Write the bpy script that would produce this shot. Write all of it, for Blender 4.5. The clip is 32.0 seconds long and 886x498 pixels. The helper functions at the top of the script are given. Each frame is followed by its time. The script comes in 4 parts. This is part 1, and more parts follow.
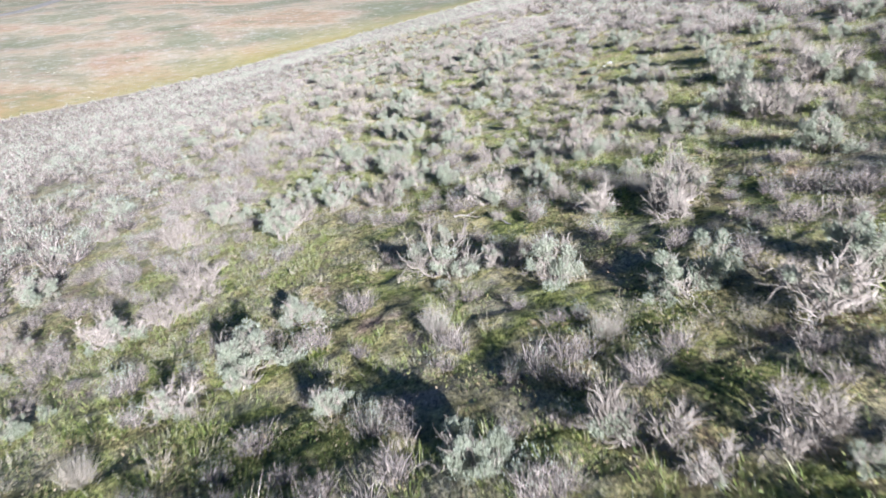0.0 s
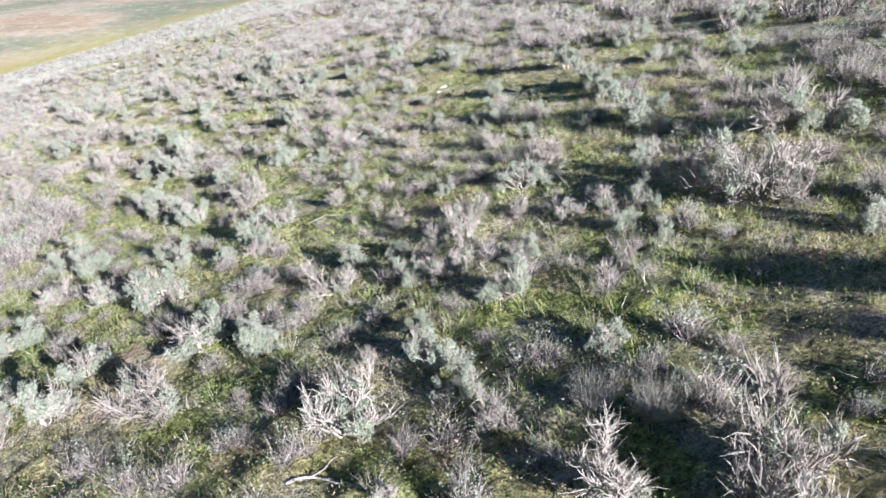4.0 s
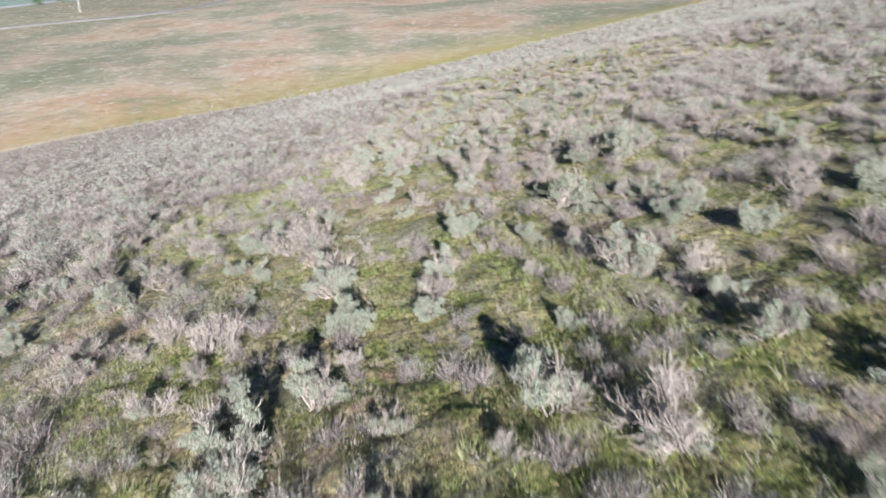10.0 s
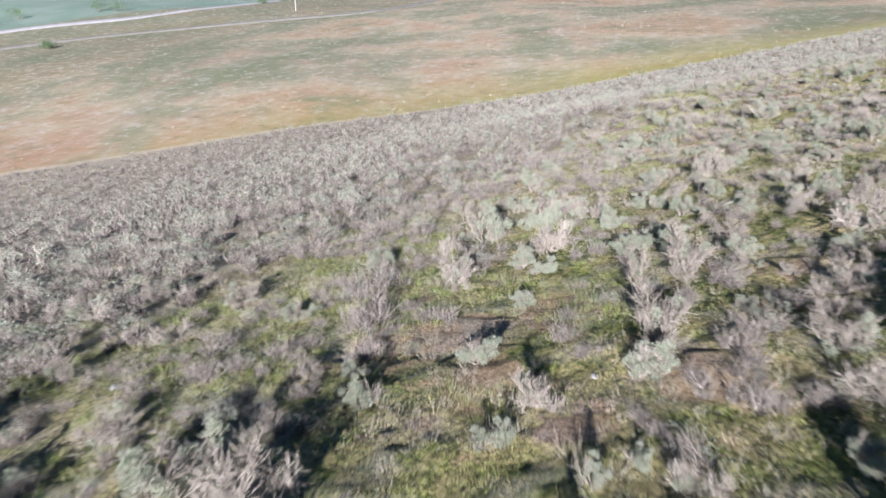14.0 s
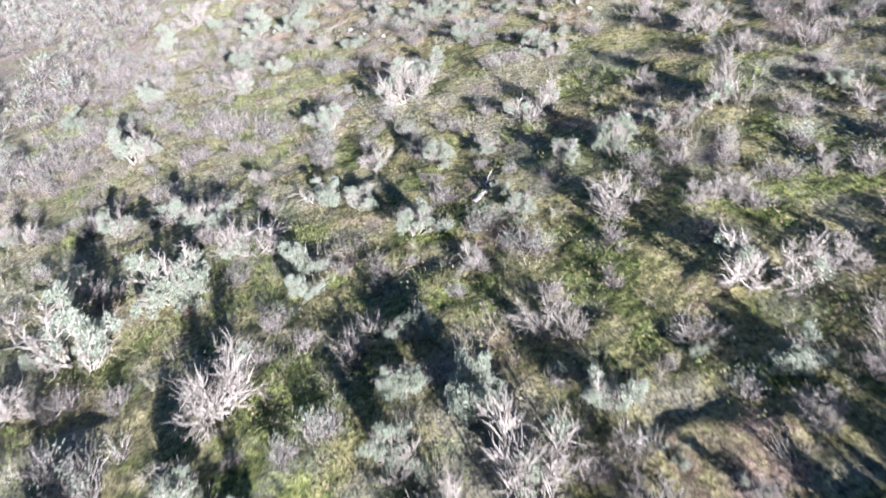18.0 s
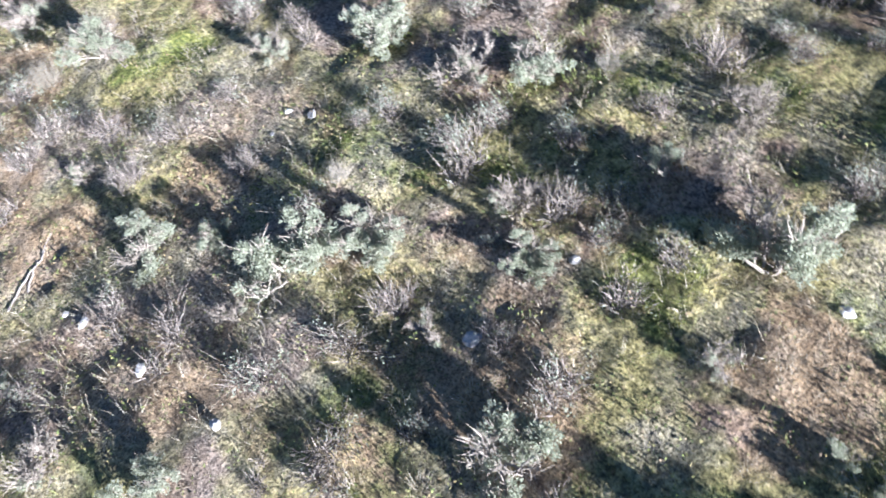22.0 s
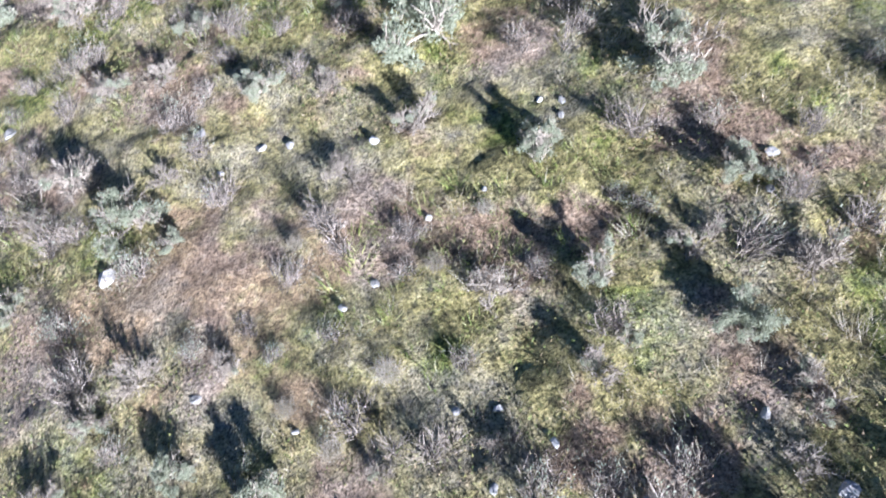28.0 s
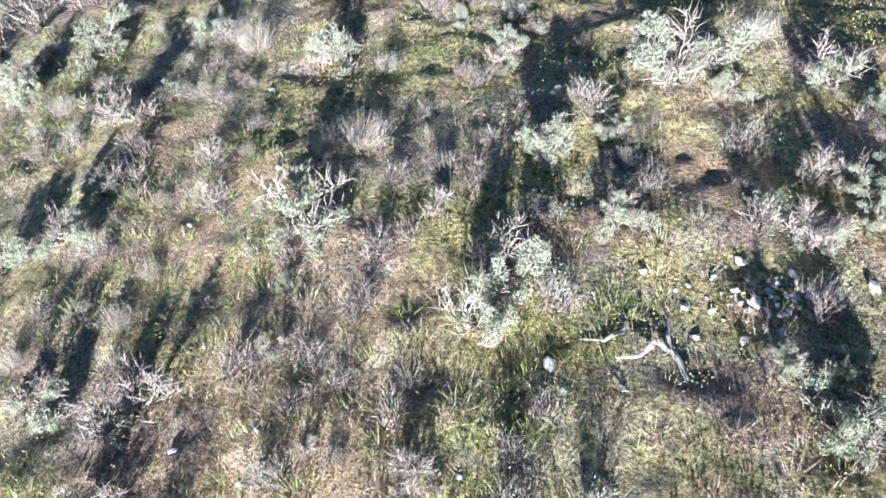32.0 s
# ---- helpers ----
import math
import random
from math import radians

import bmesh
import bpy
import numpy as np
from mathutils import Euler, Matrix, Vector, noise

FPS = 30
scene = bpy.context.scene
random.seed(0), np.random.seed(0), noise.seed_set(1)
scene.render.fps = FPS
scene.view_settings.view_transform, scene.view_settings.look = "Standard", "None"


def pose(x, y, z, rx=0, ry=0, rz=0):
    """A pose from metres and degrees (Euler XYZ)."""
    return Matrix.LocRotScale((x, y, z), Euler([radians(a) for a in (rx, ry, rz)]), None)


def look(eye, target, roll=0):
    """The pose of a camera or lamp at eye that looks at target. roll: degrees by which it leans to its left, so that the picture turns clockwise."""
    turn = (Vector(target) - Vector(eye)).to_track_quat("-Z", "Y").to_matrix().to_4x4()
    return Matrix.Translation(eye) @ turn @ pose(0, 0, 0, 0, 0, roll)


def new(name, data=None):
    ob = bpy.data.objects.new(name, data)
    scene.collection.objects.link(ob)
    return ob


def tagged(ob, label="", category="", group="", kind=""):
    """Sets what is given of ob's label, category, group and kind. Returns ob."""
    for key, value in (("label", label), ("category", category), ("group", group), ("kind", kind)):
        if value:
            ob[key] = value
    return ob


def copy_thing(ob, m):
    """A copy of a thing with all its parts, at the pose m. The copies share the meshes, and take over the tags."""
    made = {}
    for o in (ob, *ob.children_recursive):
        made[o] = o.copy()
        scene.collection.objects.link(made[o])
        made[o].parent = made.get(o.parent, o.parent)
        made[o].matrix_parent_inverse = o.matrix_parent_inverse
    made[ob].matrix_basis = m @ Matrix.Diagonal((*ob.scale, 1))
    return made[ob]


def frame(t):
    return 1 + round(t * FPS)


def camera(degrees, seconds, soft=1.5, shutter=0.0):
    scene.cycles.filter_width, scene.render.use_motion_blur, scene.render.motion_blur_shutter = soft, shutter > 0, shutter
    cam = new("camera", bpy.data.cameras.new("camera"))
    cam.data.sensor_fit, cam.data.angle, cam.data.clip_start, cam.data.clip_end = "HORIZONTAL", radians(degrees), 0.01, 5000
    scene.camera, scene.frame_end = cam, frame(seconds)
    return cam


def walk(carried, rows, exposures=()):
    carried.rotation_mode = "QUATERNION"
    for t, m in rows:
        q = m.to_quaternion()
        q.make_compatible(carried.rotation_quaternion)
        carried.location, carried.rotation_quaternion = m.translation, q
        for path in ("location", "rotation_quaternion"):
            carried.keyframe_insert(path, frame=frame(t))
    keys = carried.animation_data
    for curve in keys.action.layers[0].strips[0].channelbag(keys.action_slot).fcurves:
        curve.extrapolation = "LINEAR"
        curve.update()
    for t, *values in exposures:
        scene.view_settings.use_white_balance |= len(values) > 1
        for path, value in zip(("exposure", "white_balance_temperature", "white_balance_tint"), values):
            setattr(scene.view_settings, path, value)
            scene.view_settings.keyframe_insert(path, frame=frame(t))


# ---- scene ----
from mathutils import kdtree

# ---------------------------------------------------------------- camera
cam = camera(61.9, 32.0, soft=1.6, shutter=0.45)
# seconds, eye x y z, yaw, pitch, roll
PATH = [
    (0, -0.00, 0.00, 5.00, -0.00, -21.98, -0.10),
    (0.5, -0.05, 1.28, 4.98, -0.78, -22.06, -0.24),
    (1, -0.08, 2.91, 5.00, -4.09, -22.16, -0.17),
    (1.5, -0.09, 4.66, 4.95, -8.13, -22.11, -0.00),
    (2, -0.02, 6.36, 4.99, -11.84, -22.08, -0.00),
    (2.5, -0.01, 7.20, 4.98, -15.30, -22.07, -0.04),
    (4.5, 0.14, 8.02, 4.86, -16.38, -22.33, -0.04),
    (5, 0.56, 9.57, 4.79, -16.26, -22.41, -0.07),
    (5.5, 1.17, 11.69, 4.83, -16.34, -22.32, -0.12),
    (6, 1.59, 13.04, 4.79, -16.48, -22.33, 0.04),
    (6.5, 1.76, 13.66, 4.77, -16.61, -22.21, 0.17),
    (7, 1.75, 13.79, 4.74, -12.82, -22.11, 0.19),
    (7.5, 1.83, 14.13, 4.69, -10.84, -22.16, 0.12),
    (8, 2.00, 15.05, 4.67, -5.22, -22.31, -0.02),
    (8.5, 2.28, 16.67, 4.64, 4.63, -22.45, -0.17),
    (9, 2.50, 18.96, 4.55, 8.64, -22.33, -0.09),
    (9.5, 2.60, 21.36, 4.54, 10.06, -22.18, 0.12),
    (10, 2.60, 23.37, 4.65, 14.40, -22.07, 0.35),
    (10.5, 2.61, 25.16, 4.67, 20.01, -22.04, 0.29),
    (11, 2.57, 26.65, 4.68, 23.97, -21.96, 0.34),
    (11.5, 2.52, 27.84, 4.68, 27.42, -21.90, 0.26),
    (12, 2.39, 28.93, 4.66, 29.51, -21.86, 0.18),
    (12.5, 2.10, 30.02, 4.64, 30.35, -21.82, 0.02),
    (13, 1.69, 31.15, 4.57, 30.65, -21.79, -0.16),
    (13.5, 1.08, 32.57, 4.05, 30.72, -21.80, -0.35),
    (14, 0.03, 34.66, 3.19, 30.20, -21.84, -0.20),
    (14.5, -1.36, 37.55, 2.53, 29.75, -21.74, -0.28),
    (16.5, -2.75, 42.38, 3.35, -0.00, -32.75, 0.38),
    (17, -2.99, 42.64, 3.38, -0.29, -35.51, -0.10),
    (17.5, -3.05, 42.67, 3.33, -0.40, -35.62, -0.06),
    (18, -3.10, 43.33, 3.25, -0.45, -35.67, 0.04),
    (18.5, -3.20, 44.75, 3.14, -0.37, -35.61, -0.03),
    (19, -3.34, 46.94, 2.94, -0.24, -35.09, -0.16),
    (19.5, -3.44, 49.88, 2.89, -0.05, -35.07, -0.32),
    (20, -3.49, 53.29, 2.92, -0.24, -34.93, -0.38),
    (20.5, -3.53, 56.51, 3.07, -1.40, -35.42, -0.05),
    (21, -3.51, 58.44, 3.01, -1.32, -38.01, 0.32),
    (21.5, -3.51, 59.02, 2.93, -7.87, -48.57, -0.05),
    (22, -3.55, 59.07, 2.94, -23.67, -56.89, -0.34),
    (22.5, -3.59, 58.90, 2.94, -25.63, -57.48, -0.20),
    (23, -3.64, 58.79, 2.93, -11.62, -58.20, 0.18),
    (23.5, -3.66, 58.84, 2.91, 0.94, -51.54, -0.17),
    (24, -3.66, 58.80, 2.79, 0.13, -40.97, 0.19),
    (24.5, -3.61, 59.14, 2.71, -6.06, -40.01, 0.23),
    (25, -3.63, 60.32, 2.74, -11.96, -40.02, 0.08),
    (25.5, -3.50, 62.28, 2.77, -12.43, -39.96, 0.12),
    (26, -3.18, 64.99, 2.81, -11.86, -39.96, 0.10),
    (26.5, -2.62, 68.13, 2.97, -11.03, -39.91, 0.22),
    (28.5, -2.07, 71.15, 3.19, -7.65, -57.48, 0.24),
    (29, -2.05, 71.55, 3.07, 0.37, -57.17, 0.04),
    (29.5, -2.03, 72.86, 3.05, 2.50, -56.89, 0.07),
    (30, -2.02, 75.01, 3.03, 10.81, -57.09, -0.23),
    (30.5, -2.13, 77.53, 3.02, 22.33, -56.67, 0.02),
    (31, -2.27, 79.97, 3.19, 27.65, -57.73, -0.07),
    (31.5, -2.34, 80.99, 3.21, 27.72, -57.80, -0.00),
    (32, -2.38, 81.18, 3.15, 27.51, -57.84, 0.01),
]


def aim(x, y, z, yaw, pitch, roll):
    return pose(x, y, z, 90 + pitch, 0, yaw) @ pose(0, 0, 0, 0, 0, roll)


walk(cam, [(t, aim(*r)) for t, *r in PATH], exposures=[(0, 2.12, 4960, 16), (6, 2.30, 4960, 16), (8, 2.14, 5080, 17.5), (9, 1.94, 5150, 17), (11, 1.77, 5120, 16), (14.5, 1.77, 5120, 16.5), (16.5, 2.13, 4880, 16), (19, 2.45, 4940, 19), (20.5, 2.24, 4990, 18.5), (21.2, 2.27, 4960, 18), (22, 2.71, 4900, 15.5), (23, 2.81, 4900, 16.5), (24, 2.60, 4920, 18.5), (26, 2.31, 4850, 16), (29, 2.43, 4830, 16.5), (32, 2.74, 4990, 13.5)])

# ---------------------------------------------------------------- light
SUN_TURN, SUN_UP = 20.5, 19.5  # shadows fall towards this heading; height of the sun in degrees
_a, _e = radians(SUN_TURN), radians(SUN_UP)
to_sun = Vector((math.sin(_a) * math.cos(_e), -math.cos(_a) * math.cos(_e), math.sin(_e)))
world = bpy.data.worlds.new("sky")
scene.world = world
world.use_nodes = True
_n = world.node_tree.nodes
_sky = _n.new("ShaderNodeTexSky")
_sky.sky_type = "NISHITA"
_sky.sun_disc = False
_sky.air_density, _sky.dust_density, _sky.ozone_density = 1.0, 0.1, 4.0
_sky.sun_elevation = _e
_sky.sun_rotation = math.atan2(to_sun.x, to_sun.y)
_bg = next(k for k in _n if k.type == "BACKGROUND")
_bg.inputs[1].default_value = 0.0225
world.node_tree.links.new(_sky.outputs[0], _bg.inputs[0])
sun = new("sun", bpy.data.lights.new("sun", "SUN"))
sun.data.energy, sun.data.angle, sun.data.color = 5.0, radians(0.55), (1.0, 0.90, 0.77)
sun.matrix_world = look(to_sun * 200, (0, 0, 0))


# ---------------------------------------------------------------- materials
def material(name, rough=0.85, spec=0.2):
    m = bpy.data.materials.new(name)
    m.use_nodes = True
    nt = m.node_tree
    b = next(k for k in nt.nodes if k.type == "BSDF_PRINCIPLED")
    b.inputs["Roughness"].default_value = rough
    b.inputs["Specular IOR Level"].default_value = spec
    return m, nt, b


def ramp(nt, fac, stops):
    k = nt.nodes.new("ShaderNodeValToRGB")
    e = k.color_ramp.elements
    while len(e) < len(stops):
        e.new(0.5)
    for el, (p, c) in zip(e, stops):
        el.position, el.color = p, (*c, 1)
    nt.links.new(fac, k.inputs[0])
    return k.outputs[0]


def noise_of(nt, coord, scale, detail=3.0, rough=0.55):
    k = nt.nodes.new("ShaderNodeTexNoise")
    k.inputs["Scale"].default_value, k.inputs["Detail"].default_value, k.inputs["Roughness"].default_value = scale, detail, rough
    nt.links.new(coord, k.inputs["Vector"])
    return k.outputs[0]


def maths(nt, op, a, b, clamp=False):
    k = nt.nodes.new("ShaderNodeMath")
    k.operation, k.use_clamp = op, clamp
    for i, v in enumerate((a, b)):
        if isinstance(v, (int, float)):
            k.inputs[i].default_value = v
        else:
            nt.links.new(v, k.inputs[i])
    return k.outputs[0]


def mix(nt, fac, a, b, kind="MIX"):
    k = nt.nodes.new("ShaderNodeMix")
    k.data_type, k.blend_type = "RGBA", kind
    if isinstance(fac, (int, float)):
        k.inputs["Factor"].default_value = fac
    else:
        nt.links.new(fac, k.inputs["Factor"])
    for i, v in ((6, a), (7, b)):
        if isinstance(v, tuple):
            k.inputs[i].default_value = (*v, 1)
        else:
            nt.links.new(v, k.inputs[i])
    return k.outputs[2]


def bumped(nt, b, height, strength, distance):
    k = nt.nodes.new("ShaderNodeBump")
    k.inputs["Strength"].default_value, k.inputs["Distance"].default_value = strength, distance
    nt.links.new(height, k.inputs["Height"])
    nt.links.new(k.outputs[0], b.inputs["Normal"])


def plant_material(name, stops, per_thing, grain=40.0, rough=0.8, through_light=0.0):
    """Colours vary from plant to plant and from island to island, with fine grain along the surface."""
    m, nt, b = material(name, rough, 0.15)
    pos = nt.nodes.new("ShaderNodeNewGeometry")
    if per_thing:
        r = nt.nodes.new("ShaderNodeObjectInfo").outputs["Random"]
        r = maths(nt, "ADD", maths(nt, "MULTIPLY", r, 0.45), maths(nt, "MULTIPLY", pos.outputs["Random Per Island"], 0.55))
    else:
        r = pos.outputs["Random Per Island"]
    n = noise_of(nt, pos.outputs["Position"], grain)
    col = ramp(nt, r, stops)
    shade = ramp(nt, n, [(0.3, (0.72, 0.72, 0.72)), (0.7, (1.12, 1.12, 1.12))])
    nt.links.new(mix(nt, 1.0, col, shade, "MULTIPLY"), b.inputs["Base Color"])
    if through_light:
        t = nt.nodes.new("ShaderNodeBsdfTranslucent")
        nt.links.new(col, t.inputs[0])
        s = nt.nodes.new("ShaderNodeMixShader")
        s.inputs[0].default_value = through_light
        out = next(k for k in nt.nodes if k.type == "OUTPUT_MATERIAL")
        nt.links.new(b.outputs[0], s.inputs[1])
        nt.links.new(t.outputs[0], s.inputs[2])
        nt.links.new(s.outputs[0], out.inputs[0])
    return m


BARK = plant_material("sage_wood", [(0.0, (0.15, 0.127, 0.097)), (0.5, (0.275, 0.232, 0.18)), (1.0, (0.395, 0.337, 0.268))], True, 60)
SAGE_LEAF = plant_material("sage_leaf", [(0.0, (0.30, 0.315, 0.21)), (0.5, (0.375, 0.388, 0.272)), (1.0, (0.46, 0.468, 0.345))], True, 30, 0.9, 0.5)
STRAW = plant_material("straw", [(0.0, (0.22, 0.185, 0.13)), (0.5, (0.34, 0.295, 0.22)), (1.0, (0.47, 0.42, 0.335))], True, 30, 0.7, 0.2)
GRASS = plant_material("grass_blades", [(0.0, (0.10, 0.145, 0.022)), (0.45, (0.22, 0.25, 0.058)), (0.75, (0.37, 0.355, 0.125)), (0.93, (0.43, 0.40, 0.25)), (1.0, (0.52, 0.48, 0.36))], False, 25, 0.65, 0.25)
WOOD_WHITE = plant_material("bleached_wood", [(0.0, (0.24, 0.205, 0.17)), (1.0, (0.36, 0.32, 0.275))], True, 45, 0.75)


def rock_material():
    m, nt, b = material("pale_rock", 0.8, 0.3)
    pos = nt.nodes.new("ShaderNodeNewGeometry")
    tc = nt.nodes.new("ShaderNodeTexCoord")
    r = nt.nodes.new("ShaderNodeObjectInfo").outputs["Random"]
    col = ramp(nt, r, [(0.0, (0.24, 0.225, 0.20)), (0.6, (0.36, 0.34, 0.31)), (1.0, (0.47, 0.45, 0.42))])
    n = noise_of(nt, tc.outputs["Object"], 14, 5)
    st = ramp(nt, n, [(0.30, (0.55, 0.52, 0.47)), (0.5, (1, 1, 1)), (0.75, (1.05, 1.03, 1.0))])
    nt.links.new(mix(nt, 1.0, col, st, "MULTIPLY"), b.inputs["Base Color"])
    bumped(nt, b, n, 0.5, 0.01)
    return m


ROCK = rock_material()


def ground_material():
    m, nt, b = material("hillside_soil_and_turf", 0.95, 0.1)
    pos = nt.nodes.new("ShaderNodeNewGeometry").outputs["Position"]
    sep = nt.nodes.new("ShaderNodeSeparateXYZ")
    nt.links.new(pos, sep.inputs[0])
    big = noise_of(nt, pos, 0.22, 4, 0.6)
    mid = noise_of(nt, pos, 1.1, 5, 0.65)
    fine = noise_of(nt, pos, 9.0, 6, 0.7)
    tiny = noise_of(nt, pos, 38.0, 4, 0.7)
    lush = ramp(nt, fine, [(0.34, (0.035, 0.045, 0.016)), (0.46, (0.115, 0.13, 0.035)), (0.58, (0.26, 0.265, 0.07)), (0.75, (0.45, 0.415, 0.18))])
    olive = ramp(nt, fine, [(0.32, (0.06, 0.055, 0.03)), (0.43, (0.17, 0.15, 0.065)), (0.54, (0.34, 0.29, 0.115)), (0.66, (0.46, 0.39, 0.195)), (0.8, (0.58, 0.50, 0.36))])
    brown = ramp(nt, fine, [(0.30, (0.10, 0.07, 0.045)), (0.45, (0.23, 0.16, 0.105)), (0.6, (0.38, 0.275, 0.185)), (0.8, (0.53, 0.42, 0.31))])
    kinds = noise_of(nt, pos, 0.75, 4, 0.6)
    later = maths(nt, "DIVIDE", maths(nt, "SUBTRACT", sep.outputs[1], 50.0), 14.0, True)
    kinds = maths(nt, "ADD", kinds, maths(nt, "MULTIPLY", later, 0.085))
    turf = mix(nt, ramp(nt, kinds, [(0.45, (0, 0, 0)), (0.52, (1, 1, 1))]), lush, olive)
    turf = mix(nt, ramp(nt, kinds, [(0.60, (0, 0, 0)), (0.67, (1, 1, 1))]), turf, brown)
    soil = ramp(nt, fine, [(0.25, (0.15, 0.10, 0.06)), (0.5, (0.34, 0.24, 0.135)), (0.75, (0.47, 0.365, 0.24))])
    litter = ramp(nt, tiny, [(0.3, (0.14, 0.12, 0.10)), (0.5, (0.30, 0.26, 0.215)), (0.75, (0.50, 0.45, 0.385))])
    spots = nt.nodes.new("ShaderNodeAttribute")
    spots.attribute_name = "bare"
    bare = maths(nt, "ADD", maths(nt, "MULTIPLY", big, 0.35), maths(nt, "MULTIPLY", mid, 0.65))
    bare = maths(nt, "ADD", bare, maths(nt, "MULTIPLY", spots.outputs["Fac"], 0.26))
    bare = ramp(nt, bare, [(0.57, (0, 0, 0)), (0.65, (1, 1, 1))])
    near = mix(nt, bare, turf, soil)
    dry = maths(nt, "ADD", maths(nt, "MULTIPLY", mid, 0.6), maths(nt, "MULTIPLY", noise_of(nt, pos, 0.45, 4, 0.6), 0.4))
    near = mix(nt, maths(nt, "MULTIPLY", ramp(nt, dry, [(0.42, (1, 1, 1)), (0.52, (0, 0, 0))]), 0.5), near, litter)
    # crumbs and moss cushions, with the shade of the gaps darkened into the colour
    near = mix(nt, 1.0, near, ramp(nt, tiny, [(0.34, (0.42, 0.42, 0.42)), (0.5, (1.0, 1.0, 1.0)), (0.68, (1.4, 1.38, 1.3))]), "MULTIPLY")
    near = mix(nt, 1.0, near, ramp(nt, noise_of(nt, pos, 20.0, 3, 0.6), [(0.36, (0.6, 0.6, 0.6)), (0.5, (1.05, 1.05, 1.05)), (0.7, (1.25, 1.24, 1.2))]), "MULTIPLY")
    # the steeper flank is drier
    flank = maths(nt, "DIVIDE", maths(nt, "ADD", maths(nt, "SUBTRACT", -3.0, sep.outputs[0]), maths(nt, "MULTIPLY", maths(nt, "SUBTRACT", big, 0.5), 14.0)), 24.0, True)
    near = mix(nt, maths(nt, "MULTIPLY", flank, 0.7), near, mix(nt, 0.7, brown, litter))
    # the far side of the draw: short dry grass with red and yellow herbs
    line = maths(nt, "SUBTRACT", sep.outputs[1], maths(nt, "ADD", maths(nt, "MULTIPLY", sep.outputs[0], 0.95), 165.5))
    line = maths(nt, "ADD", line, maths(nt, "MULTIPLY", maths(nt, "SUBTRACT", mid, 0.5), 4.0))
    wide = noise_of(nt, pos, 0.028, 5, 0.62)
    patch = noise_of(nt, pos, 0.06, 6, 0.66)
    speck = noise_of(nt, pos, 0.55, 6, 0.75)
    farc = ramp(nt, wide, [(0.36, (0.17, 0.17, 0.095)), (0.45, (0.235, 0.21, 0.13)), (0.51, (0.335, 0.27, 0.17)), (0.57, (0.31, 0.215, 0.125)), (0.64, (0.17, 0.175, 0.10))])
    red = ramp(nt, noise_of(nt, pos, 0.11, 5, 0.7), [(0.52, (0, 0, 0)), (0.60, (1, 1, 1))])
    farc = mix(nt, maths(nt, "MULTIPLY", red, 0.4), farc, (0.31, 0.205, 0.14))
    pale = ramp(nt, noise_of(nt, pos, 0.2, 6, 0.72), [(0.55, (0, 0, 0)), (0.66, (1, 1, 1))])
    farc = mix(nt, maths(nt, "MULTIPLY", pale, 0.4), farc, (0.42, 0.375, 0.31))
    # greyer olive turf further down the valley
    down = maths(nt, "DIVIDE", maths(nt, "SUBTRACT", maths(nt, "MULTIPLY", patch, 60.0), maths(nt, "ADD", sep.outputs[0], 140.0)), 50.0, True)
    farc = mix(nt, maths(nt, "MULTIPLY", down, 0.7), farc, ramp(nt, speck, [(0.35, (0.105, 0.11, 0.06)), (0.55, (0.165, 0.16, 0.095)), (0.7, (0.26, 0.235, 0.165))]))
    # yellow-green herbs low on the slope, towards the head of the draw
    low = maths(nt, "SUBTRACT", 1.0, maths(nt, "DIVIDE", line, 34.0, True))
    head = maths(nt, "DIVIDE", maths(nt, "ADD", sep.outputs[0], 95.0), 60.0, True)
    gold = maths(nt, "MULTIPLY", maths(nt, "MULTIPLY", low, head), maths(nt, "ADD", 0.35, patch))
    rust = maths(nt, "MULTIPLY", maths(nt, "MULTIPLY", low, maths(nt, "SUBTRACT", 1.0, head)), ramp(nt, patch, [(0.42, (0, 0, 0)), (0.58, (1, 1, 1))]))
    farc = mix(nt, maths(nt, "MULTIPLY", rust, 0.8), farc, (0.32, 0.155, 0.09))
    farc = mix(nt, maths(nt, "MULTIPLY", gold, 1.0, True), farc, (0.39, 0.335, 0.09))
    farc = mix(nt, ramp(nt, speck, [(0.55, (0, 0, 0)), (0.66, (0.5, 0.5, 0.5))]), farc, (0.48, 0.44, 0.38))
    farc = mix(nt, ramp(nt, speck, [(0.34, (0.6, 0.6, 0.6)), (0.45, (0, 0, 0))]), farc, (0.14, 0.14, 0.075))
    strip = ramp(nt, maths(nt, "DIVIDE", line, 10.0), [(0.0, (0, 0, 0)), (0.10, (1, 1, 1)), (0.32, (0, 0, 0))])
    farc = mix(nt, maths(nt, "MULTIPLY", strip, 0.8), farc, (0.50, 0.42, 0.30))
    side = maths(nt, "DIVIDE", line, 2.0, True)
    col = mix(nt, side, near, farc)
    # greener pasture past the dirt road, its colour paled to stand for haze
    past = maths(nt, "SUBTRACT", maths(nt, "ADD", maths(nt, "MULTIPLY", sep.outputs[1], 0.42), -305.0), sep.outputs[0])
    past = maths(nt, "ADD", past, maths(nt, "MULTIPLY", maths(nt, "SUBTRACT", wide, 0.5), 30.0))
    field = ramp(nt, patch, [(0.3, (0.14, 0.185, 0.135)), (0.5, (0.18, 0.225, 0.165)), (0.7, (0.22, 0.255, 0.20))])
    col = mix(nt, maths(nt, "DIVIDE", past, 6.0, True), col, field)
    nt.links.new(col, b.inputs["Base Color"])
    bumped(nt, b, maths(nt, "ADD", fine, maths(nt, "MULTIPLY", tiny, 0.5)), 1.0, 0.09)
    return m


GROUND = ground_material()


